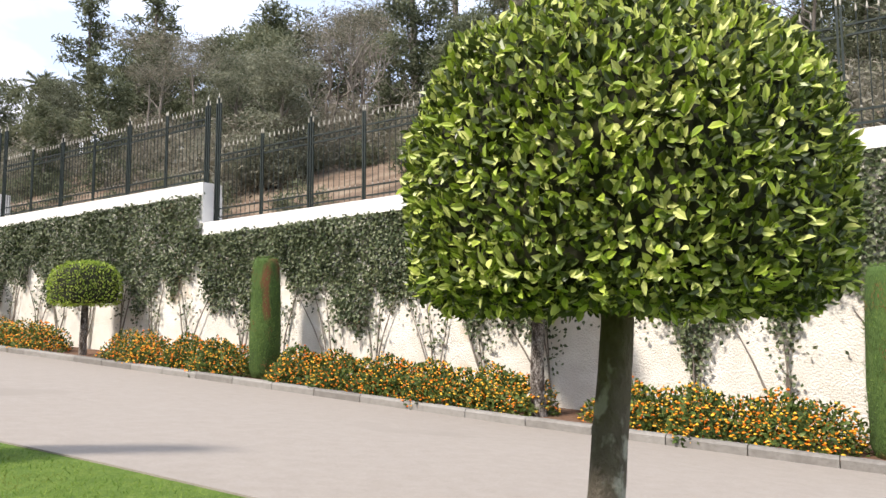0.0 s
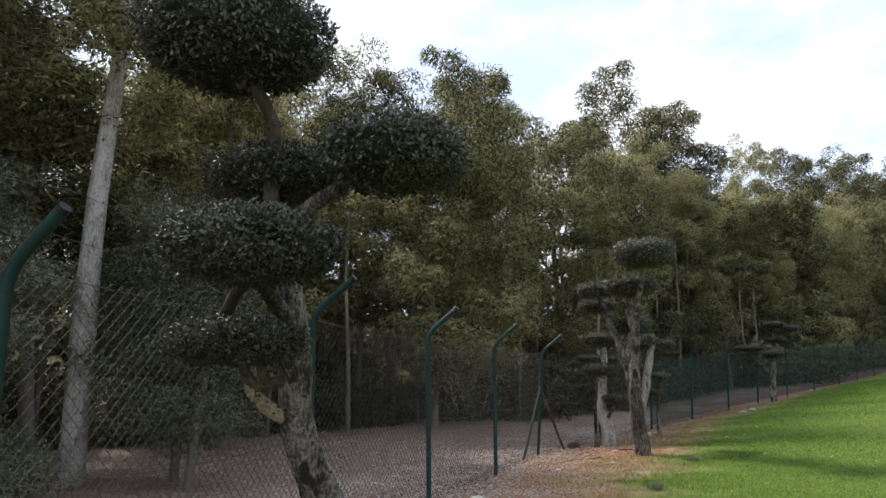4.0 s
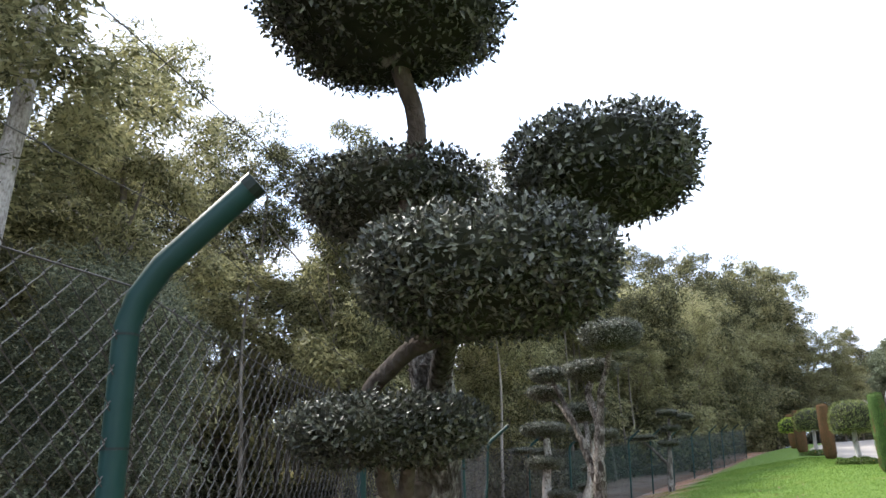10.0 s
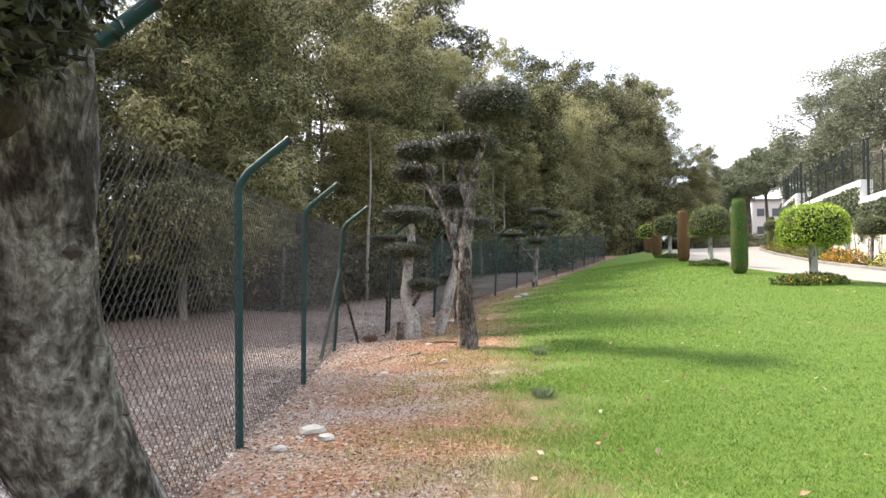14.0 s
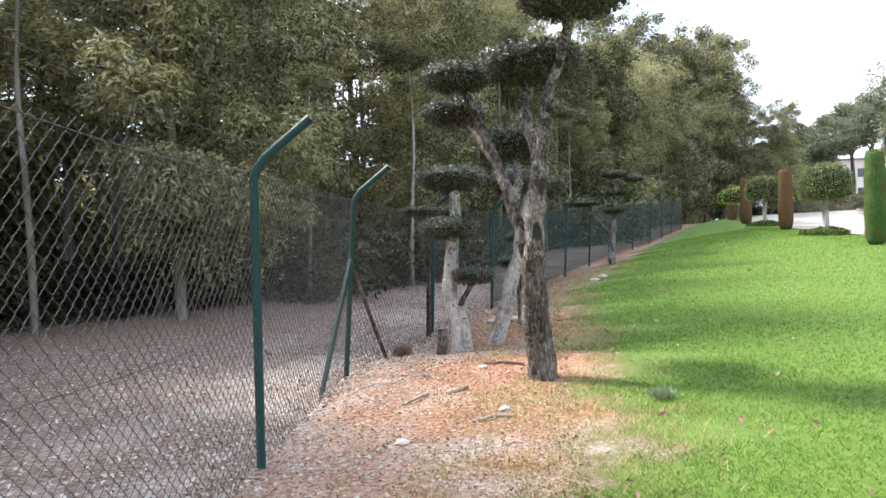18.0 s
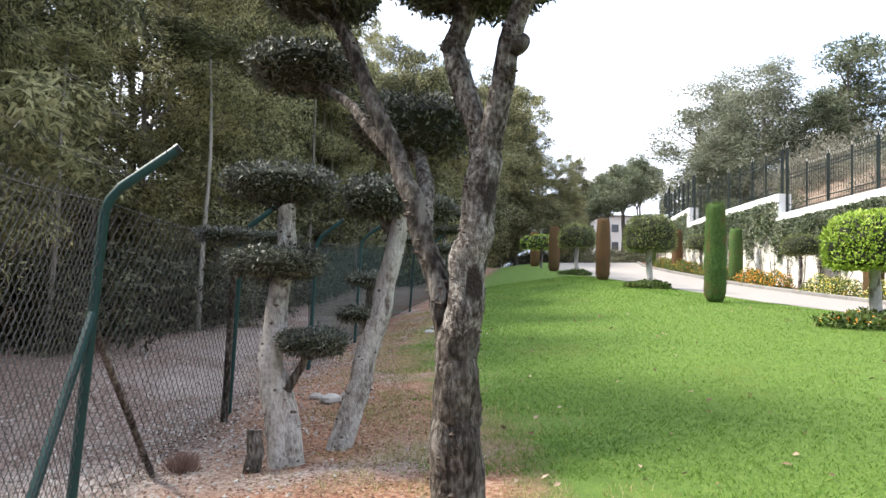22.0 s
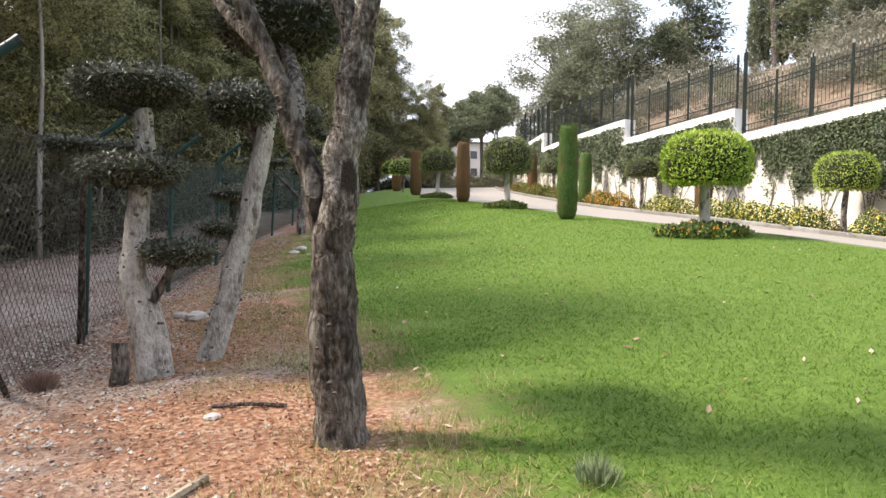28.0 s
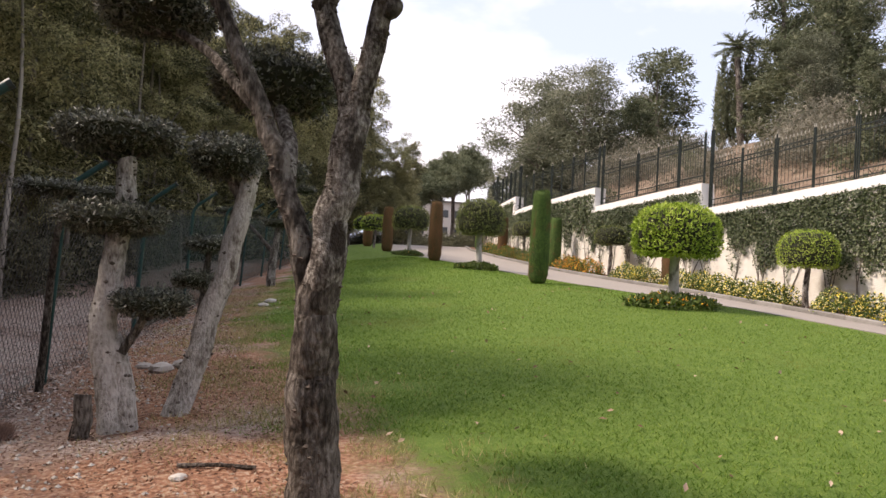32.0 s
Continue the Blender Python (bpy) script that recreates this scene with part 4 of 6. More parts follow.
POSTS = [(-6.05, 0.9), (-6.17, 3.52), (-6.6, 6.2), (-6.85, 8.7), (-7.08, 11.25), (-7.37, 14.07), (-7.04, 17.35), (-6.38, 20.0), (-5.7, 22.5), (-4.95, 25.3), (-4.2, 28.0), (-3.3, 31.0), (-2.3, 34.0), (-1.2, 37.5), (-0.2, 41.0), (0.9, 45.0), (2.3, 50.0)]


def link_panel(p, q, pitch, wire, diamonds_h, lean_a, lean_b):
    """Zigzag wires of one bay between two posts, woven along the ground line."""
    (x0, y0), (x1, y1) = p, q
    run = math.hypot(x1 - x0, y1 - y0)
    n = int(run / pitch)
    rows = int(diamonds_h / pitch)
    g = Geo()
    k = np.arange(rows + 1)
    for c in range(n):
        s = (c + (k + c) % 2) / n
        X, Y = x0 + (x1 - x0) * s, y0 + (y1 - y0) * s
        zg = gz(x0, y0) * (1 - s) + gz(x1, y1) * s
        tip_over = (lean_a * (1 - s) + lean_b * s) * k * pitch / POST_H
        pts = np.stack([X + tip_over + 0.003 * np.where((k + c) % 2, 1, -1), Y, zg + 0.03 + k * pitch], -1)
        a, b = pts[:-1], pts[1:]
        off = np.array([[wire, 0, 0], [-wire * 0.5, wire * 0.87, 0], [-wire * 0.5, -wire * 0.87, 0]])
        v = np.concatenate([a[:, None] + off, b[:, None] + off], 1)
        f = np.array([[0, 1, 4, 3], [1, 2, 5, 4], [2, 0, 3, 5]])
        g.add(v, (f[None] + 6 * np.arange(rows)[:, None, None]).reshape(-1, 4))
    return g


def wire_line(p, q, z0, z1, off0=(0, 0), off1=(0, 0), r=0.0025, barbs=False):
    g = Geo()
    a = np.array([p[0] + off0[0], p[1] + off0[1], z0])
    b = np.array([q[0] + off1[0], q[1] + off1[1], z1])
    s = np.linspace(0, 1, 9)[:, None]
    pts = a + (b - a) * s
    pts[:, 2] -= 0.05 * np.sin(np.pi * s[:, 0])
    g.tube(pts, r, 4)
    if barbs:
        for w in np.linspace(0.03, 0.97, 22):
            c = a + (b - a) * w - [0, 0, 0.05 * math.sin(math.pi * w)]
            d = rng.normal(size=3) * 0.007
            g.tube([c - d, c + d], 0.0015, 3)
    return g


def build_wire_fence():
    arms = []
    run = thing("wire_fence", "green-posted chain-link fence with barbed wire along the wood", "fence")
    for k, p in enumerate(POSTS):
        a, b = POSTS[max(0, k - 1)], POSTS[min(len(POSTS) - 1, k + 1)]
        d = np.array([b[0] - a[0], b[1] - a[1]])
        d /= np.linalg.norm(d)
        nrm = (d[1], -d[0])
        arms.append(nrm)
        fence_post(run, p[0], p[1], nrm, (LEANS + [0.1] * 20)[k], braced=(k == 5), arm=0.78 if k == 1 else 1.0)
    for k, (p, q) in enumerate(zip(POSTS, POSTS[1:])):
        la, lb = (LEANS + [0.1] * 20)[k:k + 2]
        pitch = 0.036 if k < 5 else (0.05 if k < 8 else 0.1)
        tagged(part("wire_mesh", link_panel(p, q, pitch, 0.0018 if k < 5 else 0.0022, 1.73, la, lb), M_WIRE, run), kind="stuff")
        za, zb = gz(*p), gz(*q)
        for h in (0.08, 0.85, 1.71):
            part("tension_wire", wire_line(p, q, za + h + 0.05, zb + h + 0.05, (la * h / POST_H, 0), (lb * h / POST_H, 0)), M_WIRE, run)
        if k < 9:
            for fr, hh in ((0.12, 1.9), (0.31, 2.03)):
                o0, o1 = [a * (fr + la) for a in arms[k]], [a * (fr + lb) for a in arms[k + 1]]
                part("barbed_wire", wire_line(p, q, za + hh, zb + hh, o0, o1, 0.0014, True), M_WIRE, run)
        if k >= 7:
            g = Geo()
            g.add([(p[0] - 0.02, p[1], za + 0.1), (q[0] - 0.02, q[1], zb + 0.1), (q[0] - 0.02, q[1], zb + 1.66), (p[0] - 0.02, p[1], za + 1.66)], [[0, 1, 2, 3]])
            part("shade_netting", g, M_NET, run, "dark green shade netting")


def netting():
    """Woven shade cloth: half of it is holes."""
    m = material("green_shade_netting", [(0.01, 0.03, 0.022), (0.02, 0.05, 0.036)], 4.0, 0.9, bump=0)
    n, l = m.node_tree.nodes, m.node_tree.links
    tr = n.new("ShaderNodeBsdfTransparent")
    ms = n.new("ShaderNodeMixShader")
    ms.inputs["Fac"].default_value = 0.6
    l.new(tr.outputs[0], ms.inputs[1])
    l.new(n["Principled BSDF"].outputs[0], ms.inputs[2])
    l.new(ms.outputs[0], n["Material Output"].inputs["Surface"])
    return m


M_NET = netting()
build_wire_fence()


# ---- woods behind the fence, slope trees, far trees ----
def crown_mesh(name, mat, rx, rz, clumps, per, leaf, width, droop, seed):
    """A loose crown: many uneven clumps of small blades with gaps between."""
    global rng
    keep, rng = rng, np.random.default_rng(seed)
    g = Geo()
    d = rng.normal(size=(clumps, 3))
    d /= np.linalg.norm(d, axis=1, keepdims=True)
    c = d * (0.35 + 0.65 * rng.random((clumps, 1)) ** 0.6) * [rx, rx, rz] * 0.85
    size = (0.15 if clumps > 44 else 0.3) + 0.15 * rng.random(clumps)
    for q in range(clumps):
        e = rng.normal(size=(per, 3)) + [0, 0, 0.35]
        e /= np.linalg.norm(e, axis=1, keepdims=True)
        P = e * (0.55 + 0.5 * rng.random((per, 1))) * [size[q] * rx, size[q] * rx, size[q] * rz * 0.7] + c[q]
        g.leaves(P, e, leaf, width, 0.35, 1.1, droop=droop, tri=True)
    me = g.mesh(name, mat)
    rng = keep
    return me


CROWNS = [crown_mesh("crown", M_EUC, 2.5, 3.4, 50, 330, 0.16, 0.05, 0.6, s) for s in (1, 2, 3, 4)]
FAR_CROWNS = [crown_mesh("crown", M_EUC, 2.9, 3.6, 46, 190, 0.26, 0.085, 0.5, s) for s in (5, 6)]
PINES = [crown_mesh("crown", M_PINE, 2.3, 2.8, 30, 100, 0.3, 0.12, 0.0, s) for s in (11, 12)]
GREYS = [crown_mesh("crown", M_GREYTREE, 2.4, 2.2, 32, 95, 0.22, 0.05, 0.0, s) for s in (21, 22)]
OLIVES = [crown_mesh("crown", M_OLIVETREE, 2.7, 3.0, 44, 150, 0.24, 0.085, 0.2, s) for s in (7, 8)]
BUSHES = [crown_mesh("foliage", M_EUC, 1.5, 1.3, 26, 80, 0.2, 0.08, 0.2, s) for s in (31, 32)]
NEARBUSH = [crown_mesh("crown", M_SHRUB, 1.5, 1.3, 40, 300, 0.085, 0.024, 0.3, s) for s in (33, 34)]
UNDERS = [crown_mesh("foliage", M_UNDER, 1.4, 1.3, 34, 130, 0.14, 0.05, 0.2, s) for s in (35, 36)]
SCRUBS = [crown_mesh("foliage", M_PINE, 1.2, 0.8, 30, 45, 0.18, 0.05, 0.0, s) for s in (41,)]


def trunk_mesh(h, r, lean, limbs, seed, mat=None):
    global rng
    keep, rng = rng, np.random.default_rng(seed)
    g = Geo()
    p, rr = limb([(0, 0, -0.3), (lean * 0.3, 0.05, h * 0.35), (lean * 0.7, -0.1, h * 0.7), (lean, 0.1, h)], r, r * 0.35, 5, 0.06)
    g.tube(p, rr, 9, rough=0.15)
    for k in range(limbs):
        z0 = h * (0.45 + 0.35 * rng.random())
        a = rng.random() * 6.28
        L = 1.2 + 1.4 * rng.random()
        s = np.array([lean * z0 / h, 0, z0])
        p, rr = limb([s, s + [L * 0.5 * math.cos(a), L * 0.5 * math.sin(a), L * 0.4], s + [L * math.cos(a), L * math.sin(a), L * 0.75]], r * 0.35, r * 0.1, 4, 0.04)
        g.tube(p, rr, 6)
    me = g.mesh("trunk", mat or M_EUCBARK, True)
    rng = keep
    return me


POLE = trunk_mesh(7.0, 0.11, 0.25, 0, 54)
PALE_TRUNK = trunk_mesh(7.0, 0.17, 0.5, 0, 55, M_WHITEBARK)
TRUNKS = [trunk_mesh(7.0, 0.16, 0.7, 5, 51), trunk_mesh(7.0, 0.13, -0.5, 5, 52), trunk_mesh(7.0, 0.2, 0.2, 6, 53)]


def wild_tree(name, label, group, x, y, h, crowns, trunk, width=1.0, category="tree", low=0.42, crowns_n=2, trunk_r=1.0):
    z = gz(x, y)
    t = thing(name, label, category, group, (x, y, z))
    t.rotation_euler = (0, 0, rng.random() * 6.28)
    tr = part("trunk", trunk, None, t)
    s = h / 10.0
    tr.scale = (s * 1.1 * trunk_r, s * 1.1 * trunk_r, h * 0.8 / 7.0)
    for k in range(crowns_n):
        c = part("crown", crowns[int(rng.integers(len(crowns)))], None, t)
        f = k / max(1, crowns_n - 1) if crowns_n > 1 else 0.5
        c.location = ((rng.random() - 0.5) * 1.4 * s, (rng.random() - 0.5) * 1.4 * s, h * (low + 0.12 + (0.72 - low) * f))
        q = width * s * (1.0 - 0.2 * f)
        c.scale = (q, q, max(s * (1 - low) * 0.95, 0.85 * q if width > 1.9 else 0))
        c.rotation_euler = (0, 0, rng.random() * 6.28)
    return t


STEM = Geo().tube([(0, 0, -0.5), (0.05, 0, 0.1), (-0.1, 0.1, 0.6)], [0.05, 0.04, 0.02], 6).tube([(0.03, 0, -0.4), (0.3, 0.2, 0.1), (0.5, 0.3, 0.5)], [0.03, 0.025, 0.01], 5).mesh("stem", M_DBARK)


def bush(label, group, x, y, s, meshes, name="bush", category="bush"):
    t = thing(name, label, category, group, (x, y, gz(x, y) + 0.35 * s))
    c = part("foliage", meshes[int(rng.integers(len(meshes)))], None, t)
    c.scale, c.rotation_euler = (s, s, s), (0, 0, rng.random() * 6.28)
    part("stem", STEM, None, t).scale = (s, s, s)
    return t


def build_woods():
    """Front rows with fine leaves along the mulch strip, then denser rows behind that reach to the ground."""
    spots = []

    def row(count, lo, hi, gap, y0, y1):
        got = 0
        for _k in range(6000):
            if got >= count:
                return
            y = y0 + (y1 - y0) * rng.random()
            x = float(interp(y, FENCE_X)) - (lo + (hi - lo) * rng.random()) * (0.6 if y > 32 else 1)
            if all(math.hypot(x - a, y - b) > gap for a, b, _n in spots):
                spots.append((x, y, lo < 12))
                got += 1

    row(27, 7.2, 12.0, 2.1, -6, 44)
    row(15, 12.8, 20.0, 3.2, -10, 60)
    row(8, 21.0, 33.0, 5.0, -14, 70)
    for x, y, front in spots:
        h = 9.0 + 3.2 * rng.random() + (0 if front else 0.8)
        if y > 34 and x > -12:
            h = 7.6 + 1.2 * rng.random() + 0.09 * (y - 34)
        wild_tree("eucalyptus_tree", "tall eucalyptus with drooping olive leaves and pale bark", "trees of the wood", x, y, h, CROWNS if front else FAR_CROWNS,
                  TRUNKS[int(rng.integers(3))], 1.05, low=0.3 if front else 0.2, crowns_n=2, trunk_r=0.7)
    for x, y, h in ((-13.7, 13.2, 9.4), (-11.6, 22.8, 11.0), (-11.4, 18.4, 9.7), (-8.6, 25.6, 8.2), (-8.2, 29.2, 8.4), (-6.4, 32.2, 7.8), (-10.6, 37.4, 15.4), (-8.4, 39.2, 13.4), (-6.6, 36.6, 9.6), (-4.1, 41.0, 8.6),
                    (-2.2, 46.0, 9.2), (0.2, 52.0, 9.8), (3.0, 59.0, 11.2), (-5.0, 59.5, 17.0), (-2.6, 65.0, 16.8), (0.4, 67.5, 16.6), (3.0, 70.0, 16.8), (5.4, 73.5, 17.0), (8.0, 77.0, 17.6), (10.4, 81.0, 18.2), (12.8, 84.0, 18.0), (14.8, 83.0, 13.6), (16.8, 82.5, 11.6), (18.8, 84.0, 10.8)):
        wild_tree("eucalyptus_tree", "tall eucalyptus with a rounded olive crown at the wood's edge", "trees of the wood", x, y, h, CROWNS, TRUNKS[int(x) % 3], (1.0 if y < 33 else 0.85) if y < 37 else (0.7 if y == 59.5 else 1.1), low=0.2, crowns_n=3, trunk_r=0.7)
    for k in range(40):
        y = 4 + 30 * (k + rng.random()) / 40
        x = float(interp(y, FENCE_X)) - 6.2 - 6.0 * rng.random()
        wild_tree("young_eucalyptus", "slim pale-barked young eucalyptus of the wood", "young trees of the wood", x, y, 6.0 + 2.5 * rng.random(), BUSHES, POLE, 1.2, low=0.62, crowns_n=1, trunk_r=0.75)
    for k in range(30):
        y = 42 + 62 * (k + rng.random()) / 30
        x = float(interp(y, FENCE_X)) - 3.0 - 8.0 * rng.random()
        wild_tree("eucalyptus_tree", "tall eucalyptus with drooping olive leaves and pale bark", "trees of the wood", x, y, 9.0 + 2.0 * rng.random() + 0.06 * (y - 42), FAR_CROWNS, TRUNKS[k % 3], 1.2, low=0.14, crowns_n=2, trunk_r=0.7)
    for _k in range(120):
        y = -12 + 95 * rng.random()
        x = float(interp(y, FENCE_X)) - (10.0 if y < 36 else 2.5) - 8 * rng.random()
        bush("dense dark undergrowth below the trees", "undergrowth of the wood", x, y, 0.9 + 0.8 * rng.random(), BUSHES)
    for k in range(96):
        y = -16 + 100 * (k + rng.random()) / 96
        x = float(interp(y, FENCE_X)) - (14 if y < 40 else 7) - 5 * rng.random()
        bush("tall dense thicket at the back of the wood", "thickets at the back of the wood", x, y, 1.9 + 0.8 * rng.random(), BUSHES, "thicket")
    edge = [(-16.0, 2.0), (-15.4, 10.0), (-15.2, 16.5), (-14.2, 19.2), (-11.4, 20.4), (-9.0, 22.2), (-7.9, 25.0), (-6.9, 29.0), (-5.4, 34.0), (-3.6, 40.0), (-1.0, 48.0)]
    for (xa, ya), (xb, yb) in zip(edge, edge[1:]):
        n = int(math.hypot(xb - xa, yb - ya) / 0.85)
        for k in range(n):
            f = (k + rng.random()) / n
            back = 0.3 + 2.2 * rng.random()
            bush("dark tangled undergrowth at the edge of the wood", "undergrowth of the wood", xa + (xb - xa) * f - back * 0.7, ya + (yb - ya) * f + back * 0.5, 0.75 + 0.55 * rng.random(), UNDERS)
            if k % 2:
                wild_tree("young_eucalyptus", "slim pale-barked young eucalyptus of the wood", "young trees of the wood", xa + (xb - xa) * f - 0.3, ya + (yb - ya) * f, 5.5 + 2.5 * rng.random(), BUSHES, POLE, 1.1, low=0.62, crowns_n=1, trunk_r=0.7)
    for k in range(34):
        bush("far dark thicket beyond the end of the drive", "thickets at the far end", -4 + 48 * (k + rng.random()) / 34, 84 + 8 * rng.random() + 0.25 * k, 1.2 + 0.6 * rng.random(), UNDERS, "thicket")
    wild_tree("eucalyptus_tree", "old eucalyptus with a stout pale peeling trunk", "trees of the wood", -11.4, 7.8, 11.0, CROWNS, PALE_TRUNK, 0.9, low=0.45, crowns_n=2, trunk_r=0.85)
    for x, y in ((-10.6, 6.3), (-10.2, 5.6), (-11.6, 6.9)):
        bush("low dark bush behind the wire fence", "low bushes behind the fence", x, y, 0.55, NEARBUSH)
    for x, y, h in ((-9.9, 8.45, 3.4), (-10.7, 9.0, 3.8), (-11.5, 6.5, 3.8)):
        wild_tree("young_tree", "small dark-leaved young tree behind the wire fence", "young trees behind the fence", x, y, h, NEARBUSH, POLE, 2.2, low=0.22, crowns_n=3, trunk_r=1.5)


build_woods()


def feathery_pine(h, seed):
    """Tiers of upswept branches with needle tufts and gaps between."""
    global rng
    keep, rng = rng, np.random.default_rng(seed)
    g, wood = Geo(), Geo()
    wood.tube([(0, 0, -0.4), (0.1, 0, h * 0.4), (0, 0.1, h * 0.75), (0.05, 0, h)], [0.17, 0.12, 0.07, 0.02], 8)
    z = h * 0.22
    while z < h * 0.98:
        f = (z / h - 0.22) / 0.78
        for _k in range(4):
            a, L = rng.random() * 6.28, (0.3 + 1.9 * (1 - f) ** 0.8) * (0.55 + 0.6 * rng.random())
            tip = np.array([L * math.cos(a), L * math.sin(a), z + 0.25 * L])
            wood.tube([(0, 0, z), tip * [0.5, 0.5, 1] - [0, 0, 0.1 * L], tip], [0.03, 0.02, 0.008], 4)
            m = int(14 + 34 * L)
            s = rng.random((m, 1)) ** 0.6
            P = np.array([0, 0, z]) * (1 - s) + tip * s + rng.normal(size=(m, 3)) * [0.16, 0.16, 0.1]
            N = rng.normal(size=(m, 3)) + [0, 0, 0.5]
            g.leaves(P, N / np.linalg.norm(N, axis=1, keepdims=True), 0.3, 0.09, 0.6, 1.0, tri=True)
        z += 0.32 + 0.25 * rng.random()
    rng = keep
    return g.mesh("foliage", M_PINE), wood.mesh("trunk", M_DBARK, True)


FEATHERS = [feathery_pine(10.0, 61), feathery_pine(10.0, 62)]


def tall_pine(x, y, h, k):
    t = thing("pine_tree", "tall feathery pine on the slope above the iron fence", "tree", "tall pines on the slope", (x, y, gz(x, y)))
    for name, me in zip(("foliage", "trunk"), FEATHERS[k]):
        part(name, me, None, t).scale = (h / 10, h / 10, h / 10)


def bare_tree(x, y, h):
    """A rounded tree of bare grey twigs that fork again and again."""
    t = thing("bare_tree", "round half-bare tree of fine grey twigs on the slope", "tree", "", (x, y, gz(x, y)))
    wood, ends = Geo(), []

    def fork(p, d, L, r, depth):
        q = p + d * L
        wood.tube([p, (p + q) / 2 + rng.normal(size=3) * L * 0.06, q], [r, r * 0.85, r * 0.7], 5 if depth < 2 else 3, closed=False)
        if depth >= 5:
            ends.append(q)
            return
        for _k in range(3 if depth < 4 else 4):
            e = d + rng.normal(size=3) * 0.5 + [0, 0, 0.06]
            fork(q, e / np.linalg.norm(e), L * (0.68 + 0.2 * rng.random()), r * 0.62, depth + 1)

    for k in range(3):
        a = k * 2.1
        fork(np.array([0.1 * math.cos(a), 0.1 * math.sin(a), 0.0]), np.array([0.4 * math.cos(a), 0.4 * math.sin(a), 0.85]), h * 0.25, 0.085, 1)
    part("branchwork", wood, M_EUCBARK, t)
    P = np.repeat(np.array(ends), 5, 0) + rng.normal(size=(len(ends) * 5, 3)) * 0.14
    N = rng.normal(size=P.shape)
    tagged(part("foliage", Geo().leaves(P, N / np.linalg.norm(N, axis=1, keepdims=True), 0.11, 0.035, 0.5, 1.0, tri=True), M_GREYTREE, t), kind="stuff")


def palm_tree(x, y, h, lean=0.0, head=1.3):
    t = thing("palm_tree", "palm with bare trunk and dark fronds on the slope", "palm", "palms on the slope", (x, y, gz(x, y)))
    part("trunk", Geo().tube([(0, 0, -0.3), (lean * 0.4, 0, h * 0.5), (lean, 0, h)], [0.2, 0.16, 0.15], 9, rough=0.1), M_DBARK, t, "", True)
    for k in range(22):
        a, el = k * 2.4, 1.1 - 1.7 * k / 22
        d = np.array([math.cos(a) * math.cos(el), math.sin(a) * math.cos(el), math.sin(el)])
        s = np.linspace(0, 1, 16)[:, None]
        mid = np.array([lean, 0, h]) + d * head * s - [0, 0, 0.5] * s * s * head * 0.6
        g = Geo().tube(mid, np.linspace(0.022, 0.006, 16), 4)
        m = np.repeat(mid[2:], 4, 0)
        N = np.cross(np.tile(d, (len(m), 1)), [0, 0, 1.0]) * np.where(np.arange(len(m)) % 2, 1, -1)[:, None] + d * 0.8
        g.leaves(m, N / np.linalg.norm(N, axis=1, keepdims=True), 0.4, 0.045, 0.95, 0.3, droop=0.25, tri=True)
        part("frond", g, M_PINE, t)


def slope_tree(x, y, h, kind, width=1.0):
    if kind == "pine":
        wild_tree("bushy_pine", "dark bushy pine on the dry slope above the iron fence", "trees on the slope", x, y, h, PINES, TRUNKS[0], 1.0 * width, low=0.06, crowns_n=3)
    elif kind == "grey":
        wild_tree("shrub_tree", "greyish half-bare shrubby tree on the slope above the fence", "trees on the slope", x, y, h, GREYS, TRUNKS[1], 1.2 * width, low=0.08)
    else:
        wild_tree("olive_tree", "grey-green olive-like tree on the dry slope", "trees on the slope", x, y, h, OLIVES, TRUNKS[2], 1.05 * width, low=0.08, crowns_n=3)


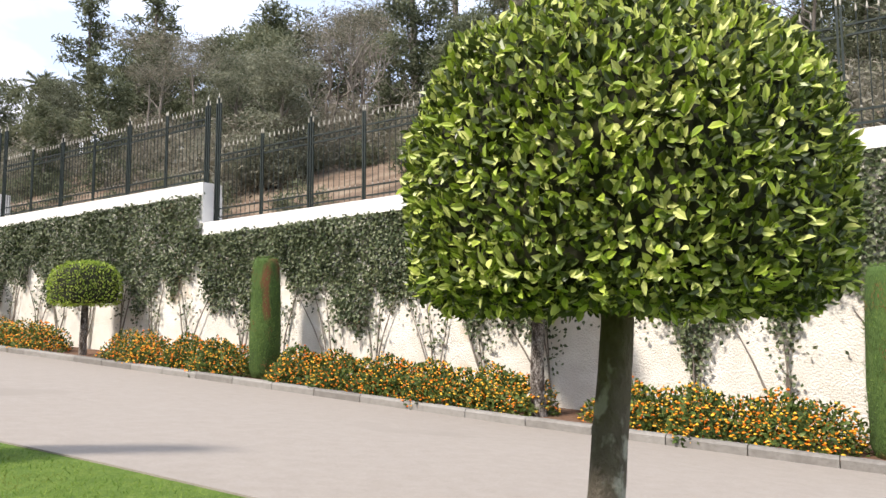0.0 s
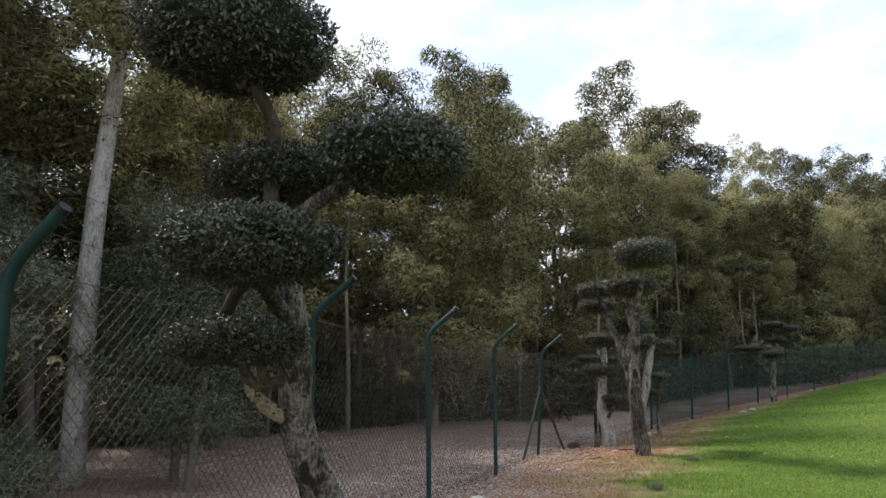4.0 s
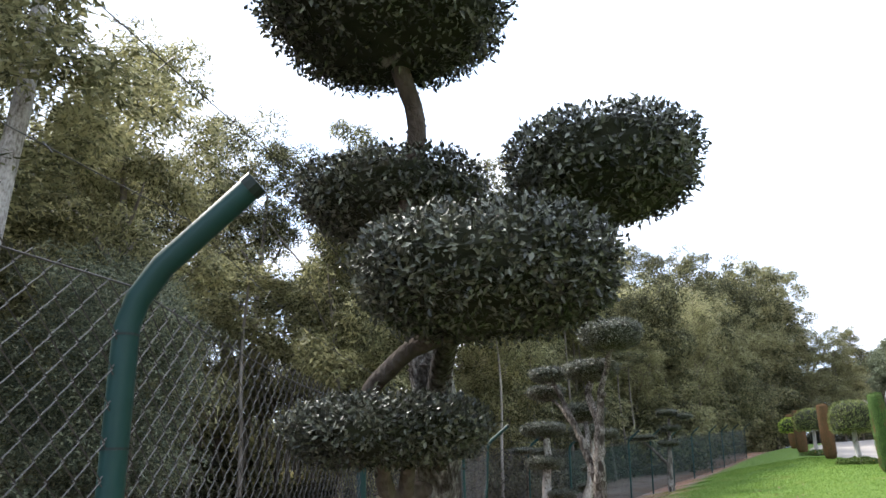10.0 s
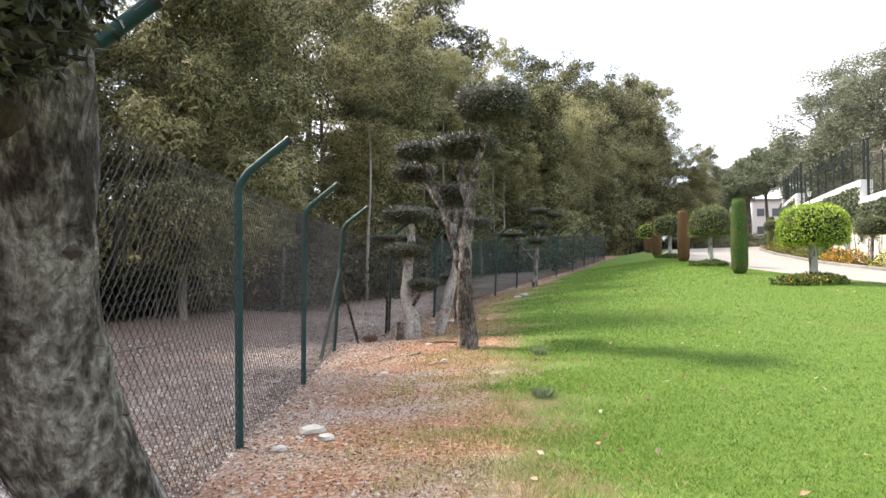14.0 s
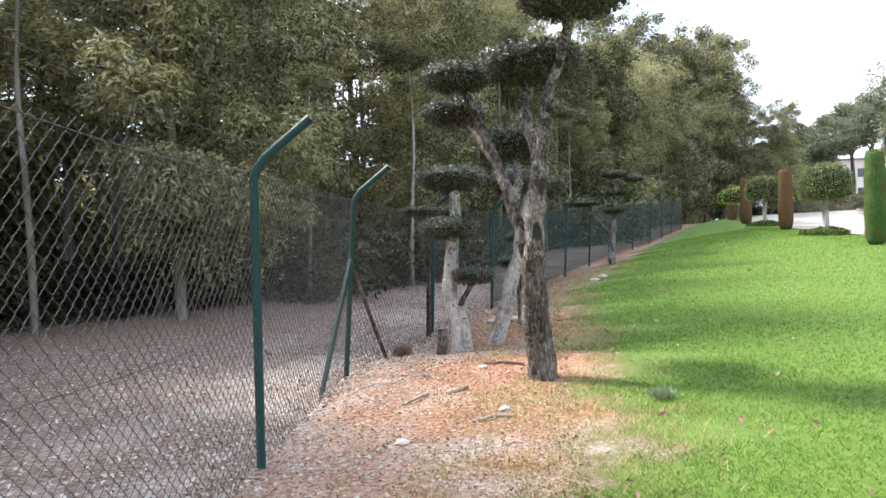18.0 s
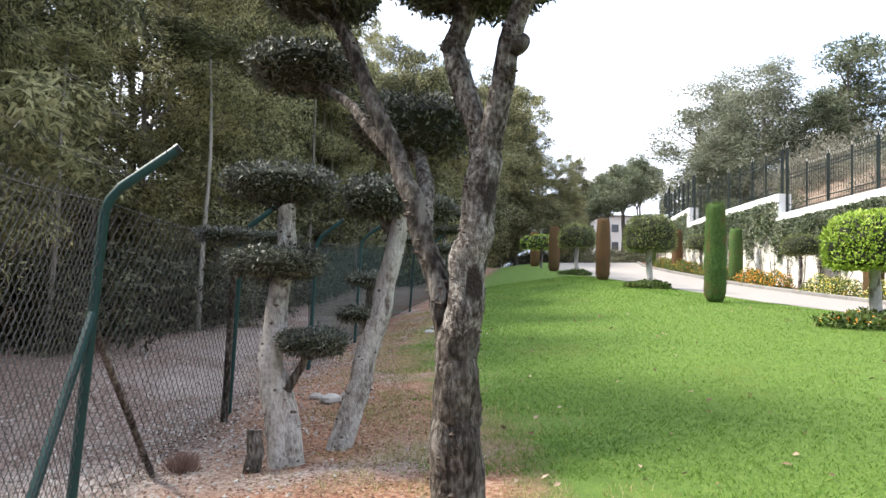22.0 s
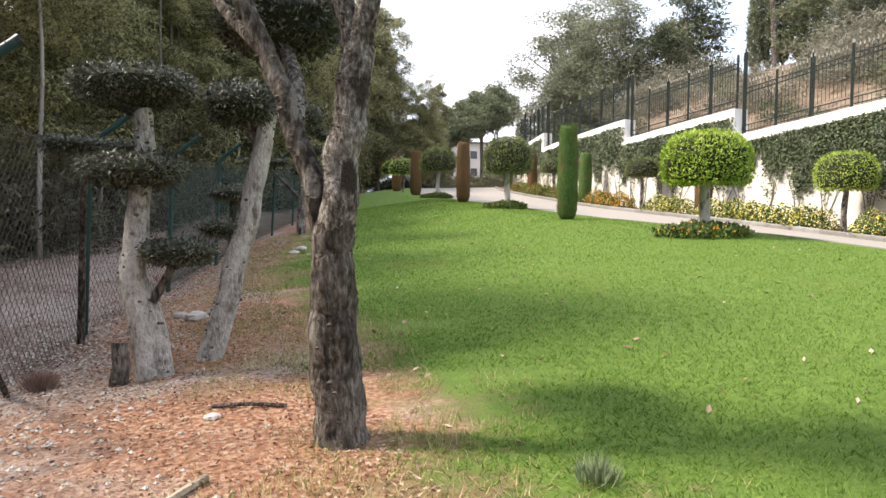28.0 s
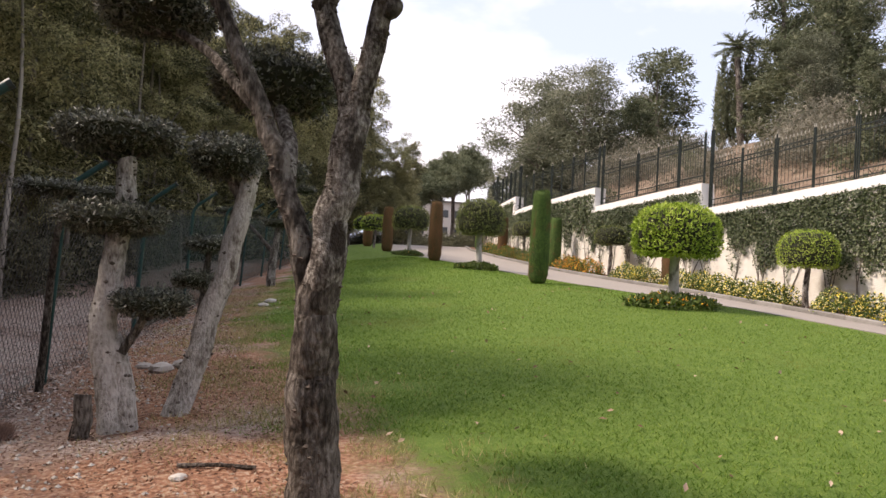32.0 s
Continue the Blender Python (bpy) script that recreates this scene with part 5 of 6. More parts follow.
def build_slope():
    tall_pine(25.2, 39.5, 12.0, 0)
    tall_pine(34.0, 45.0, 17.5, 1)
    tall_pine(31.5, 41.0, 10.5, 1)
    tall_pine(25.5, 12.0, 9.0, 0)
    palm_tree(23.4, 40.4, 5.4, -0.6, 1.1)
    palm_tree(27.6, 38.4, 8.0, 0.2, 1.3)
    palm_tree(27.6, 17.6, 9.0, -0.8)
    palm_tree(31.2, 17.4, 9.5, -0.5)
    bare_tree(18.2, 14.3, 5.2)
    spots = [(18.5, 48.6), (20.6, 35.2), (18.9, 56.8), (25.4, 49.6), (26, 36), (22, 29), (24, 24), (27, 30), (31, 43), (29.0, 56.0), (33, 42), (30, 36)]
    for (x, y), h, kind, w in zip(spots, (7.9, 4.8, 9.6, 8.8, 7.0, 6.5, 6.0, 7.0, 8.0, 7.6, 9.0, 8.0), ("olive", "pine", "olive", "pine", "pine", "grey", "pine", "pine", "pine", "olive", "pine", "grey"), (1.35, 1.6, 1.3, 1.45, 1.4, 1.5, 1.3, 1.2, 1.3, 1.5, 1.3, 1.3)):
        slope_tree(x, y, h, kind, w)
    for x, y, h, kind in ((20.8, 53.2, 7.6, "olive"), (17.6, 52.6, 6.2, "olive"), (20.9, 46.4, 4.6, "pine"), (22.6, 50.4, 5.2, "pine"), (23.2, 60.5, 8.0, "olive")):
        slope_tree(x, y, h, kind, 1.3)
        spots.append((x, y))
    for x, y, h in ((26, 9, 8), (29, 12, 8.5), (25, 16, 7), (28, 20, 7.5), (31, 24, 8.5), (27, 25.5, 8), (30, 29, 8), (33, 33, 9), (25, 20.5, 6.5), (23, 10, 6), (35, 38, 9), (22, 17.5, 5.5)):
        slope_tree(x, y, h, "pine" if int(x + y) % 3 else "grey", 1.35)
        spots.append((x, y))
    spots += [(18.2, 14.3), (28, 44.5), (34, 45), (16.5, 12.5)]
    for _k in range(5000):
        y, d = -16 + 49 * rng.random(), 4.0 + 21 * rng.random() ** 1.2
        x = WALL_X + float(bend(y)) + d
        if len(spots) < 88 and all(math.hypot(x - a, y - b) > 2.0 for a, b in spots):
            spots.append((x, y))
            kind = rng.random()
            slope_tree(x, y, (3.1 + 1.8 * rng.random() + 0.06 * d) * (1.3 if y < -1 else 1.0), "pine" if kind < 0.4 else ("grey" if kind < 0.75 else "olive"), 1.15)
    for _k in range(125):
        y, d = -8 + 62 * rng.random() ** 1.2, 1.0 + 7.5 * rng.random()
        bush("dry low shrub on the slope behind the iron fence", "shrubs on the slope", WALL_X + float(bend(y)) + d, y, 0.45 + 0.45 * rng.random(), SCRUBS + GREYS[:1] if d > 3 else SCRUBS, "slope_shrub")
    for y, d, h in ((41.5, 11.3, 5.6), (41.1, 11.9, 6.2), (40.7, 12.6, 5.8), (40.3, 13.3, 5.9), (18.4, 15.9, 3.2), (18.2, 16.8, 3.5), (18.0, 17.7, 3.3), (17.8, 18.5, 3.6), (17.6, 19.4, 3.3), (17.3, 20.4, 3.5), (17.1, 21.4, 3.2)):
        x = WALL_X + float(bend(y)) + d
        t = thing("slim_cypress", "slim dark cypress on the slope", "tree", "cypresses on the slope", (x, y, gz(x, y) - 0.1))
        P, N = sample_profile([(0.1, 0.2), (0.36, 0.8), (0.42, h * 0.4), (0.26, h * 0.8), (0.02, h)], 2000)
        tagged(part("foliage", Geo().leaves(P * (0.75 + 0.3 * rng.random((len(P), 1))) + [0, 0, 0.1], N, 0.28, 0.08, 0.3, 0.6, up=1.0, tri=True), M_PINE, t), kind="stuff")
        part("trunk", Geo().tube([(0, 0, 0), (0, 0, h * 0.5)], 0.08, 7), M_DBARK, t)


build_slope()


# ---- ivy on the wall ----
def climbing_ivy(y0, y1):
    t = thing("climbing_ivy", "dark green ivy hanging over the upper half of the white wall", "climbing plant", "ivy along the wall")
    n = int((y1 - y0) * 2.6 * (1150 if y0 < 30 else 600))
    y = y0 + (y1 - y0) * rng.random(n)
    top = np.array([cap_top(v) for v in y]) - CAP_H + 0.02
    base = interp(y, WALL_Z)
    low = base + 1.62 + 0.34 * np.sin(y * 2.1 + 0.6) + 0.26 * np.sin(y * 5.3) + 0.16 * np.sin(y * 11.0 + 1)
    f = rng.random(n)
    z = top + (low - 0.4 - top) * f
    fringe = np.clip((low + 0.1 - z) / 0.5, 0, 1)
    keep = rng.random(n) > fringe * 1.25
    y, z = y[keep], z[keep]
    thick = 0.05 + 0.16 * (0.5 + 0.5 * np.sin(y * 3.3) * np.sin(z * 4.1 + y))
    x = WALL_X + bend(y) - thick * rng.random(len(y)) - 0.01
    N = np.tile([-1.0, 0, 0.35], (len(y), 1)) + rng.normal(size=(len(y), 3)) * 0.35
    N /= np.linalg.norm(N, axis=1, keepdims=True)
    g = Geo().leaves(np.stack([x, y, z], -1), N, 0.066 if y0 < 30 else 0.09, 0.054 if y0 < 30 else 0.07, 0.3, 0.9, droop=0.35)
    tagged(part("foliage", g, M_IVY, t), kind="stuff")
    yy = y0 + 0.4
    while yy < y1 - 0.3:
        zb = float(interp(yy, WALL_Z))
        for k in range(3):
            a = rng.normal() * 0.28
            wx = WALL_X + float(bend(yy)) - 0.05
            p, r = limb([(wx - 0.05, yy + 0.03 * k, zb), (wx, yy + a * 0.35, zb + 0.5), (wx, yy + a * 0.8, zb + 1.0), (wx, yy + a * 1.6, zb + 1.7)], 0.02, 0.008, 5, 0.03)
            part("stem", Geo().tube(p, r, 6), M_VINE, t)
        m = 60
        hz = rng.random(m) ** 0.6
        P = np.stack([np.full(m, WALL_X + float(bend(yy)) - 0.06), yy + rng.normal(size=m) * (0.04 + 0.2 * hz), zb + 0.5 + 1.0 * hz], -1)
        tagged(part("lower_leaves", Geo().leaves(P, np.tile([-1.0, 0, 0.2], (m, 1)), 0.07, 0.055, 0.4, 1.2, droop=0.3), M_IVY, t), kind="stuff")
        yy += 0.85 + 0.5 * rng.random()


M_VINE = material("grey_vine_stems", [(0.12, 0.10, 0.08), (0.28, 0.25, 0.21)], 14.0, 0.9, bump=0.4)
for (ya, *_q), (yb, *_r) in zip(STEPS[1:8], STEPS[2:9]):
    climbing_ivy(ya, yb)


# ---- iron fence on the coping ----
def spear_bar(h):
    g = Geo()
    g.tube([(0, 0, 0), (0, 0, h)], 0.007, 6)
    return g.mesh("bar", M_IRON)


BAR = spear_bar(1.58)
TIP = Geo().lathe([(0.006, 0.0), (0.016, 0.03), (0.011, 0.07), (0.001, 0.12)], 6).mesh("spear_tip", M_TIP)
SHORT = Geo().lathe([(0.004, 0.0), (0.010, 0.03), (0.001, 0.09)], 5).mesh("fringe_point", M_TIP)


def ring_mesh(r, wire):
    a = np.linspace(0, 2 * np.pi, 13)
    pts = np.stack([0 * a, r * np.cos(a), r * np.sin(a)], -1)
    return Geo().tube(pts, wire, 4, closed=False).mesh("ring", M_IRON)


RING = ring_mesh(0.05, 0.006)


def iron_post(fence, x, y, z, h, main):
    g = Geo()
    tops = []
    for dy in ((-0.06, 0.0, 0.06) if main else (-0.025, 0.025)):
        hh = h + (0.12 if dy == 0 else 0)
        g.box((-0.015, dy - 0.015, -0.02), (0.015, dy + 0.015, hh))
        tops.append((0, dy, hh))
    post = part("post", g, M_IRON, fence)
    post.location = (x, y, z)
    for c in tops:
        part("spear_tip", TIP, None, post).location = c


def iron_panel(fence, y0, y1, detail):
    x = WALL_X + 0.2 + float(bend((y0 + y1) / 2))
    z0, z1 = cap_top(y0 + 0.01), cap_top(y1 - 0.01)
    slope, L = (z1 - z0) / (y1 - y0), y1 - y0
    for h in (0.13, 0.31, 1.33, 1.47):
        v = []
        for yy in (0.0, L):
            v += [(-0.014, yy, h + slope * yy - 0.014), (0.014, yy, h + slope * yy - 0.014), (0.014, yy, h + slope * yy + 0.014), (-0.014, yy, h + slope * yy + 0.014)]
        panel = part("rail", Geo().add(v, [(0, 1, 5, 4), (1, 2, 6, 5), (2, 3, 7, 6), (3, 0, 4, 7), (0, 3, 2, 1), (4, 5, 6, 7)]), M_IRON, fence)
        panel.location = (x, y0, z0)
    n = max(3, int(round(L / 0.125)))
    if detail:
        for k in range(1, n):
            yy = L * k / n
            for name, me, h in (("bar", BAR, 0.06), ("spear_tip", TIP, 1.63), ("fringe_point", SHORT, 0.32)):
                part(name, me, None, panel).location = (0, yy, h + slope * yy)
            part("ring", RING, None, panel).location = (0, yy - L / n / 2, 1.4 + slope * yy)
    else:
        r = Geo()
        for k in range(1, n):
            yy = L * k / n
            r.tube([(0, yy, 0.06 + slope * yy), (0, yy, 1.72 + slope * yy)], 0.008, 4)
        tagged(part("railing_infill", r, M_IRON, panel), kind="stuff")


def build_iron_fence():
    for (y0, *_q), (y1, *_r) in zip(STEPS[1:9], STEPS[2:10]):
        fence = thing("iron_fence", "dark iron fence of spear-topped bars on the white coping", "fence", "stretches of iron fence")
        n = max(2, int(round((y1 - y0) / 1.33)))
        ys = np.linspace(y0 + 0.2, y1 - 0.14, n + 1)
        for k, y in enumerate(ys):
            step_post = k == n
            x = WALL_X + 0.2 + float(bend(y))
            nxt = cap_top(y1 + 0.05) - cap_top(y1 - 0.05)
            iron_post(fence, x, float(y), cap_top(float(y)), 1.75 + (nxt if step_post and nxt > 0 else 0), step_post or (n - k) % 2 == 0)
        for a, b in zip(ys, ys[1:]):
            iron_panel(fence, float(a) + 0.07, float(b) - 0.07, -3 < a < 33)


build_iron_fence()


# ---- kerb ----
def build_kerb():
    kerb = thing("kerb", "low kerb of pale grey stones edging the flower bed", "kerb", kind="structure")
    far = Geo()
    y = -6.0
    while y < 70:
        a, b = y + 0.006, y + 0.894
        v = []
        lift = 0.12 + 0.008 * rng.random()
        for yy in (a, b):
            bx, zb = float(bend(yy)), gz(ROAD_OUT + float(bend(yy)), yy)
            v += [(bx + ROAD_OUT - 0.005, yy, zb - 0.05), (bx + ROAD_OUT + 0.13, yy, zb - 0.05), (bx + ROAD_OUT + 0.13, yy, zb + lift), (bx + ROAD_OUT + 0.02, yy, zb + lift), (bx + ROAD_OUT - 0.005, yy, zb + lift - 0.025)]
        f4 = [[k, (k + 1) % 5, 5 + (k + 1) % 5, 5 + k] for k in range(5)]
        g = Geo() if y < 36 else far
        g.add(v, f4)
        g.add(v[:5], [[4, 3, 2, 1, 0]])
        g.add(v[5:], [[0, 1, 2, 3, 4]])
        if y < 36:
            part("kerb_stone", g, M_KERB, kerb)
        y += 0.9
    tagged(part("far_kerb_stones", far, M_KERB, kerb), kind="stuff")


build_kerb()


def soil_ring(x, y, r):
    a = np.linspace(0, 2 * np.pi, 25)[:-1]
    rr = r * (0.85 + 0.45 * rng.random(24))
    X, Y = x + rr * np.cos(a), y + rr * np.sin(a)
    v = np.concatenate([np.stack([X, Y, ground_z(X, Y) + 0.004], -1), [[x, y, gz(x, y) + 0.022]]])
    tagged(part("soil_ring", Geo().add(v, [(k, (k + 1) % 24, 24) for k in range(24)]), M_SOIL), "bare reddish soil round a cypress foot", "soil", kind="structure")


soil_ring(1.94, 4.93, 0.27)


# ---- lamp posts ----
def lamp_post(x, y, h):
    t = thing("street_lamp", "black iron street lamp with a glazed lantern before the wall", "street lamp", "lamps along the wall", (x, y, gz(x, y)))
    part("pole", Geo().lathe([(0.07, 0), (0.07, 0.25), (0.045, 0.35), (0.035, 1.2), (0.028, h)], 10), M_IRON, t)
    part("collar", Geo().lathe([(0.03, h - 0.05), (0.07, h), (0.05, h + 0.04)], 10), M_IRON, t)
    part("lantern_glass", Geo().lathe([(0.08, h + 0.04), (0.14, h + 0.3)], 6), M_LAMPGLASS, t, "milky lantern glass")
    for k in range(6):
        a = k * math.pi / 3
        part("glazing_bar", Geo().tube([(0.083 * math.cos(a), 0.083 * math.sin(a), h + 0.03), (0.145 * math.cos(a), 0.145 * math.sin(a), h + 0.31)], 0.008, 5), M_IRON, t)
    part("roof", Geo().lathe([(0.17, h + 0.3), (0.16, h + 0.33), (0.07, h + 0.43), (0.02, h + 0.5), (0.025, h + 0.54), (0.005, h + 0.6)], 6), M_IRON, t)


lamp_post(9.9, 21.2, 3.3)
lamp_post(9.9 + float(bend(41.0)), 41.0, 3.0)


# ---- lawn blades, litter, stones ----
def lawn_edge(y):
    return -5.2 + np.maximum(y - 20.5, 0) * 0.262


def build_grass():
    n = 540000
    near = rng.random(n) < 0.6
    y = np.where(near, 1.0 + rng.exponential(7.5, n), -2 + 36 * rng.random(n))
    x = np.where(near, lawn_edge(y) - 0.4 + rng.exponential(2.6, n), lawn_edge(y) - 0.5 + (2.8 - lawn_edge(y) + 0.5) * rng.random(n))
    edge = x - lawn_edge(y) + 0.5 * np.sin(y * 3.1) + 0.3 * np.sin(y * 7.7 + x * 2)
    keep = (edge > 0.15 + 0.7 * rng.random(n)) & (x < ROAD_IN - 0.02 - 0.1 * rng.random(n))
    for px, py, pr in ((1.94, 4.93, 0.26), (1.85, 9.35, 0.5), (1.55, 19.25, 0.5)):
        keep &= np.hypot(x - px, y - py) > pr
    x, y = x[keep], y[keep]
    m = len(x)
    z = ground_z(x, y)
    a = rng.random(m) * 6.28
    hgt = 0.015 + 0.02 * rng.random(m)
    w = 0.0022 + 0.0018 * rng.random(m) + 0.00014 * np.maximum(y - 4, 0)
    tilt = rng.normal(size=(m, 2)) * 0.025
    P = np.stack([x, y, z - 0.004], -1)
    side = np.stack([np.cos(a) * w, np.sin(a) * w, 0 * a], -1)
    v = np.stack([P - side, P + side, P + np.stack([tilt[:, 0], tilt[:, 1], hgt], -1)], 1)
    g = Geo().add(v, 3 * np.arange(m)[:, None] + np.arange(3))
    tagged(part("lawn_grass", g, M_GRASS), "short mown green grass blades of the lawn", "grass", kind="stuff")


build_grass()


def build_edge_grass():
    """Thin dry blades and weeds where the lawn gives way to mulch."""
    n = 60000
    y = 1 + 26 * rng.random(n) ** 1.3
    x = lawn_edge(y) + rng.normal(size=n) * 0.42 - 0.05 - 0.5 * np.sin(y * 3.1) * 0.6
    keep = (np.sin(x * 7 + y * 3) * np.sin(y * 5 - x * 4) + 0.5 * np.sin(y * 1.7)) > -0.25 - 0.3 * rng.random(n)
    x, y = x[keep], y[keep]
    m = len(x)
    a = rng.random(m) * 6.28
    w = 0.002 + 0.0015 * rng.random(m)
    P = np.stack([x, y, ground_z(x, y) - 0.003], -1)
    side = np.stack([np.cos(a) * w, np.sin(a) * w, 0 * a], -1)
    tip = np.concatenate([rng.normal(size=(m, 2)) * 0.03, 0.02 + 0.045 * rng.random((m, 1))], 1)
    v = np.stack([P - side, P + side, P + tip], 1)
    tagged(part("edge_grass", Geo().add(v, 3 * np.arange(m)[:, None] + np.arange(3)), M_STRAW), "thin straw-coloured grass at the lawn's dry edge", "grass", kind="stuff")


build_edge_grass()


def build_weeds():
    """Straggling dry weeds round the foot of the leaning tree and along the mulch."""
    n = 52000
    y = 2.2 + rng.exponential(3.2, n)
    x = -5.75 + rng.normal(size=n) * 0.42 + 0.25 * rng.random(n)
    keep = np.sin(x * 5.1 + y * 2.3) * np.sin(y * 3.7 - x * 2.9) + 0.6 * np.sin(y * 1.1 + 2) > 0.5 * rng.random(n) - 0.1
    keep &= (x > interp(y, FENCE_X) + 0.05) & (y < 19) & (np.hypot(x + 5.72, y - 5.6) > 0.15)
    x, y = x[keep], y[keep]
    m = len(x)
    a = rng.random(m) * 6.28
    w = 0.0018 + 0.0016 * rng.random(m)
    P = np.stack([x, y, ground_z(x, y) - 0.003], -1)
    side = np.stack([np.cos(a) * w, np.sin(a) * w, 0 * a], -1)
    tip = np.concatenate([rng.normal(size=(m, 2)) * 0.04, 0.015 + 0.05 * rng.random((m, 1))], 1)
    v = np.stack([P - side, P + side, P + tip], 1)
    tagged(part("dry_weeds", Geo().add(v, 3 * np.arange(m)[:, None] + np.arange(3)), M_STRAW), "straggling dry weeds on the mulch by the fence", "weeds", kind="stuff")


build_weeds()


def flat_leaves(x, y, length, width, lift=0.012):
    z = ground_z(x, y) + lift * rng.random(len(x)) + 0.004
    N = np.tile([0, 0, 1.0], (len(x), 1)) + rng.normal(size=(len(x), 3)) * 0.3
    N /= np.linalg.norm(N, axis=1, keepdims=True)
    return Geo().leaves(np.stack([x, y, z], -1), N, length, width, 0.06, 0.5)


def build_litter():
    n = 60000
    y = 1 + 25 * rng.random(n) ** 1.2
    fx = interp(y, FENCE_X)
    x = fx - 0.3 + (lawn_edge(y) + 0.3 - fx) * rng.random(n)
    tagged(part("leaf_litter", flat_leaves(x, y, 0.028, 0.011), M_LITTER), "dry leaves and bark chips strewn over the mulch", "litter", kind="stuff")
    n = 46000
    y = 1 + 24 * rng.random(n)
    x = interp(y, FENCE_X) - 9.0 * rng.random(n) ** 1.6
    tagged(part("wood_litter", flat_leaves(x, y, 0.046, 0.018), M_GREYLITTER), "dry eucalyptus leaves under the trees behind the fence", "litter", kind="stuff")
    n = 420
    y = 1 + 22 * rng.random(n)
    x = -5.0 + 7 * rng.random(n) ** 1.5
    tagged(part("fallen_leaves", flat_leaves(x, y, 0.06, 0.03, 0.03), M_LITTER), "scattered dry leaves on the lawn", "litter", kind="stuff")
    n = 5000
    y = 1 + 22 * rng.random(n)
    fx = interp(y, FENCE_X)
    x = fx + rng.normal(size=n) * 0.55
    v, f = octa(np.stack([x, y, ground_z(x, y) + 0.004], -1), 0.014)
    tagged(part("gravel", Geo().add(v, f), M_ROCK), "pale gravel along the foot of the wire fence", "gravel", kind="stuff")


build_litter()


def stone(x, y, r, flat=0.6):
    d = Geo().lathe([(0.05, -0.6), (0.75, -0.4), (1.0, 0.0), (0.8, 0.45), (0.35, 0.72), (0.02, 0.78)], 10, wobble=0.35)
    d.v = [q * [r, r * 0.8, r * flat] for q in d.v]
    o = tagged(part("stone", d, M_ROCK), "pale rounded limestone lying on the mulch", "stone", "stones along the fence")
    o.matrix_basis = pose(x, y, gz(x, y) + r * 0.15, 0, 0, rng.random() * 360)


for sx, sy, sr in ((-6.45, 9.05, 0.1), (-6.3, 8.85, 0.07), (-6.55, 8.6, 0.06), (-5.95, 7.0, 0.04), (-6.05, 17.3, 0.14), (-5.85, 17.45, 0.11), (-6.2, 17.6, 0.09), (-6.0, 13.9, 0.05), (-5.7, 12.3, 0.05), (-6.4, 6.6, 0.05), (-6.3, 11.6, 0.05), (-4.4, 22.5, 0.1), (-4.2, 23.0, 0.12)):
    stone(sx, sy, sr)


def tuft(x, y, r, mat, label, n=260, length=0.16):
    t = thing("grass_tuft", label, "plant", "tufts in the lawn edge", (x, y, gz(x, y)))
    P = rng.normal(size=(n, 3)) * [r * 0.3, r * 0.3, 0]
    N = P / (np.linalg.norm(P, axis=1, keepdims=True) + 0.06) + [0, 0, 0.9] + rng.normal(size=(n, 3)) * 0.3
    N /= np.linalg.norm(N, axis=1, keepdims=True)
    tagged(part("foliage", Geo().leaves(P, N, length, 0.008, 0.9, 0.5, up=0.4), mat, t), kind="stuff")


M_SAGE = material("grey_green_blades", [(0.12, 0.16, 0.08), (0.25, 0.29, 0.17)], 8.0, 0.8, island=0.5, bump=0)
M_DRY = material("dry_russet_twigs", [(0.20, 0.125, 0.10), (0.36, 0.25, 0.20)], 8.0, 0.9, island=0.5, bump=0)
for tx, ty in ((-4.75, 10.0), (-4.6, 12.4)):
    tuft(tx, ty, 0.12, M_SAGE, "grey-green grass tuft at the lawn edge", 160, 0.09)
tuft(-7.04, 15.25, 0.1, M_DRY, "dry russet tuft beside the fence brace", 700, 0.11)

# ---- far end of the drive ----
def umbrella_pine(x, y, h, w):
    """A slim forked trunk under a dense rounded dome of needles."""
    t = thing("umbrella_pine", "far umbrella pine with a dense rounded crown on a bare trunk", "tree", "umbrella pines at the far end", (x, y, gz(x, y)))
    wood = Geo().tube([(0, 0, -0.5), (0.25, 0, h * 0.3), (0.1, 0.15, h * 0.55)], [0.24, 0.19, 0.15], 8)
    for k in range(4):
        a = 1.57 * k + rng.random()
        wood.tube([(0.1, 0.15, h * 0.53), (0.4 * math.cos(a) * w * 0.4, 0.4 * math.sin(a) * w * 0.4, h * 0.68), (math.cos(a) * w * 0.3, math.sin(a) * w * 0.3, h * 0.84)], [0.11, 0.08, 0.04], 6)
    part("trunk", wood, M_DBARK, t)
    for k in range(6):
        c = part("crown", PINES[k % 2], None, t)
        a = 1.26 * k + rng.random()
        r = 0.0 if k == 5 else 0.27 * w
        c.location = (r * math.cos(a), r * math.sin(a), h * (0.84 if k == 5 else 0.76))
        c.scale = (w / 5.6, w / 5.6, h * 0.068)
        c.rotation_euler = (0, 0, rng.random() * 6.28)


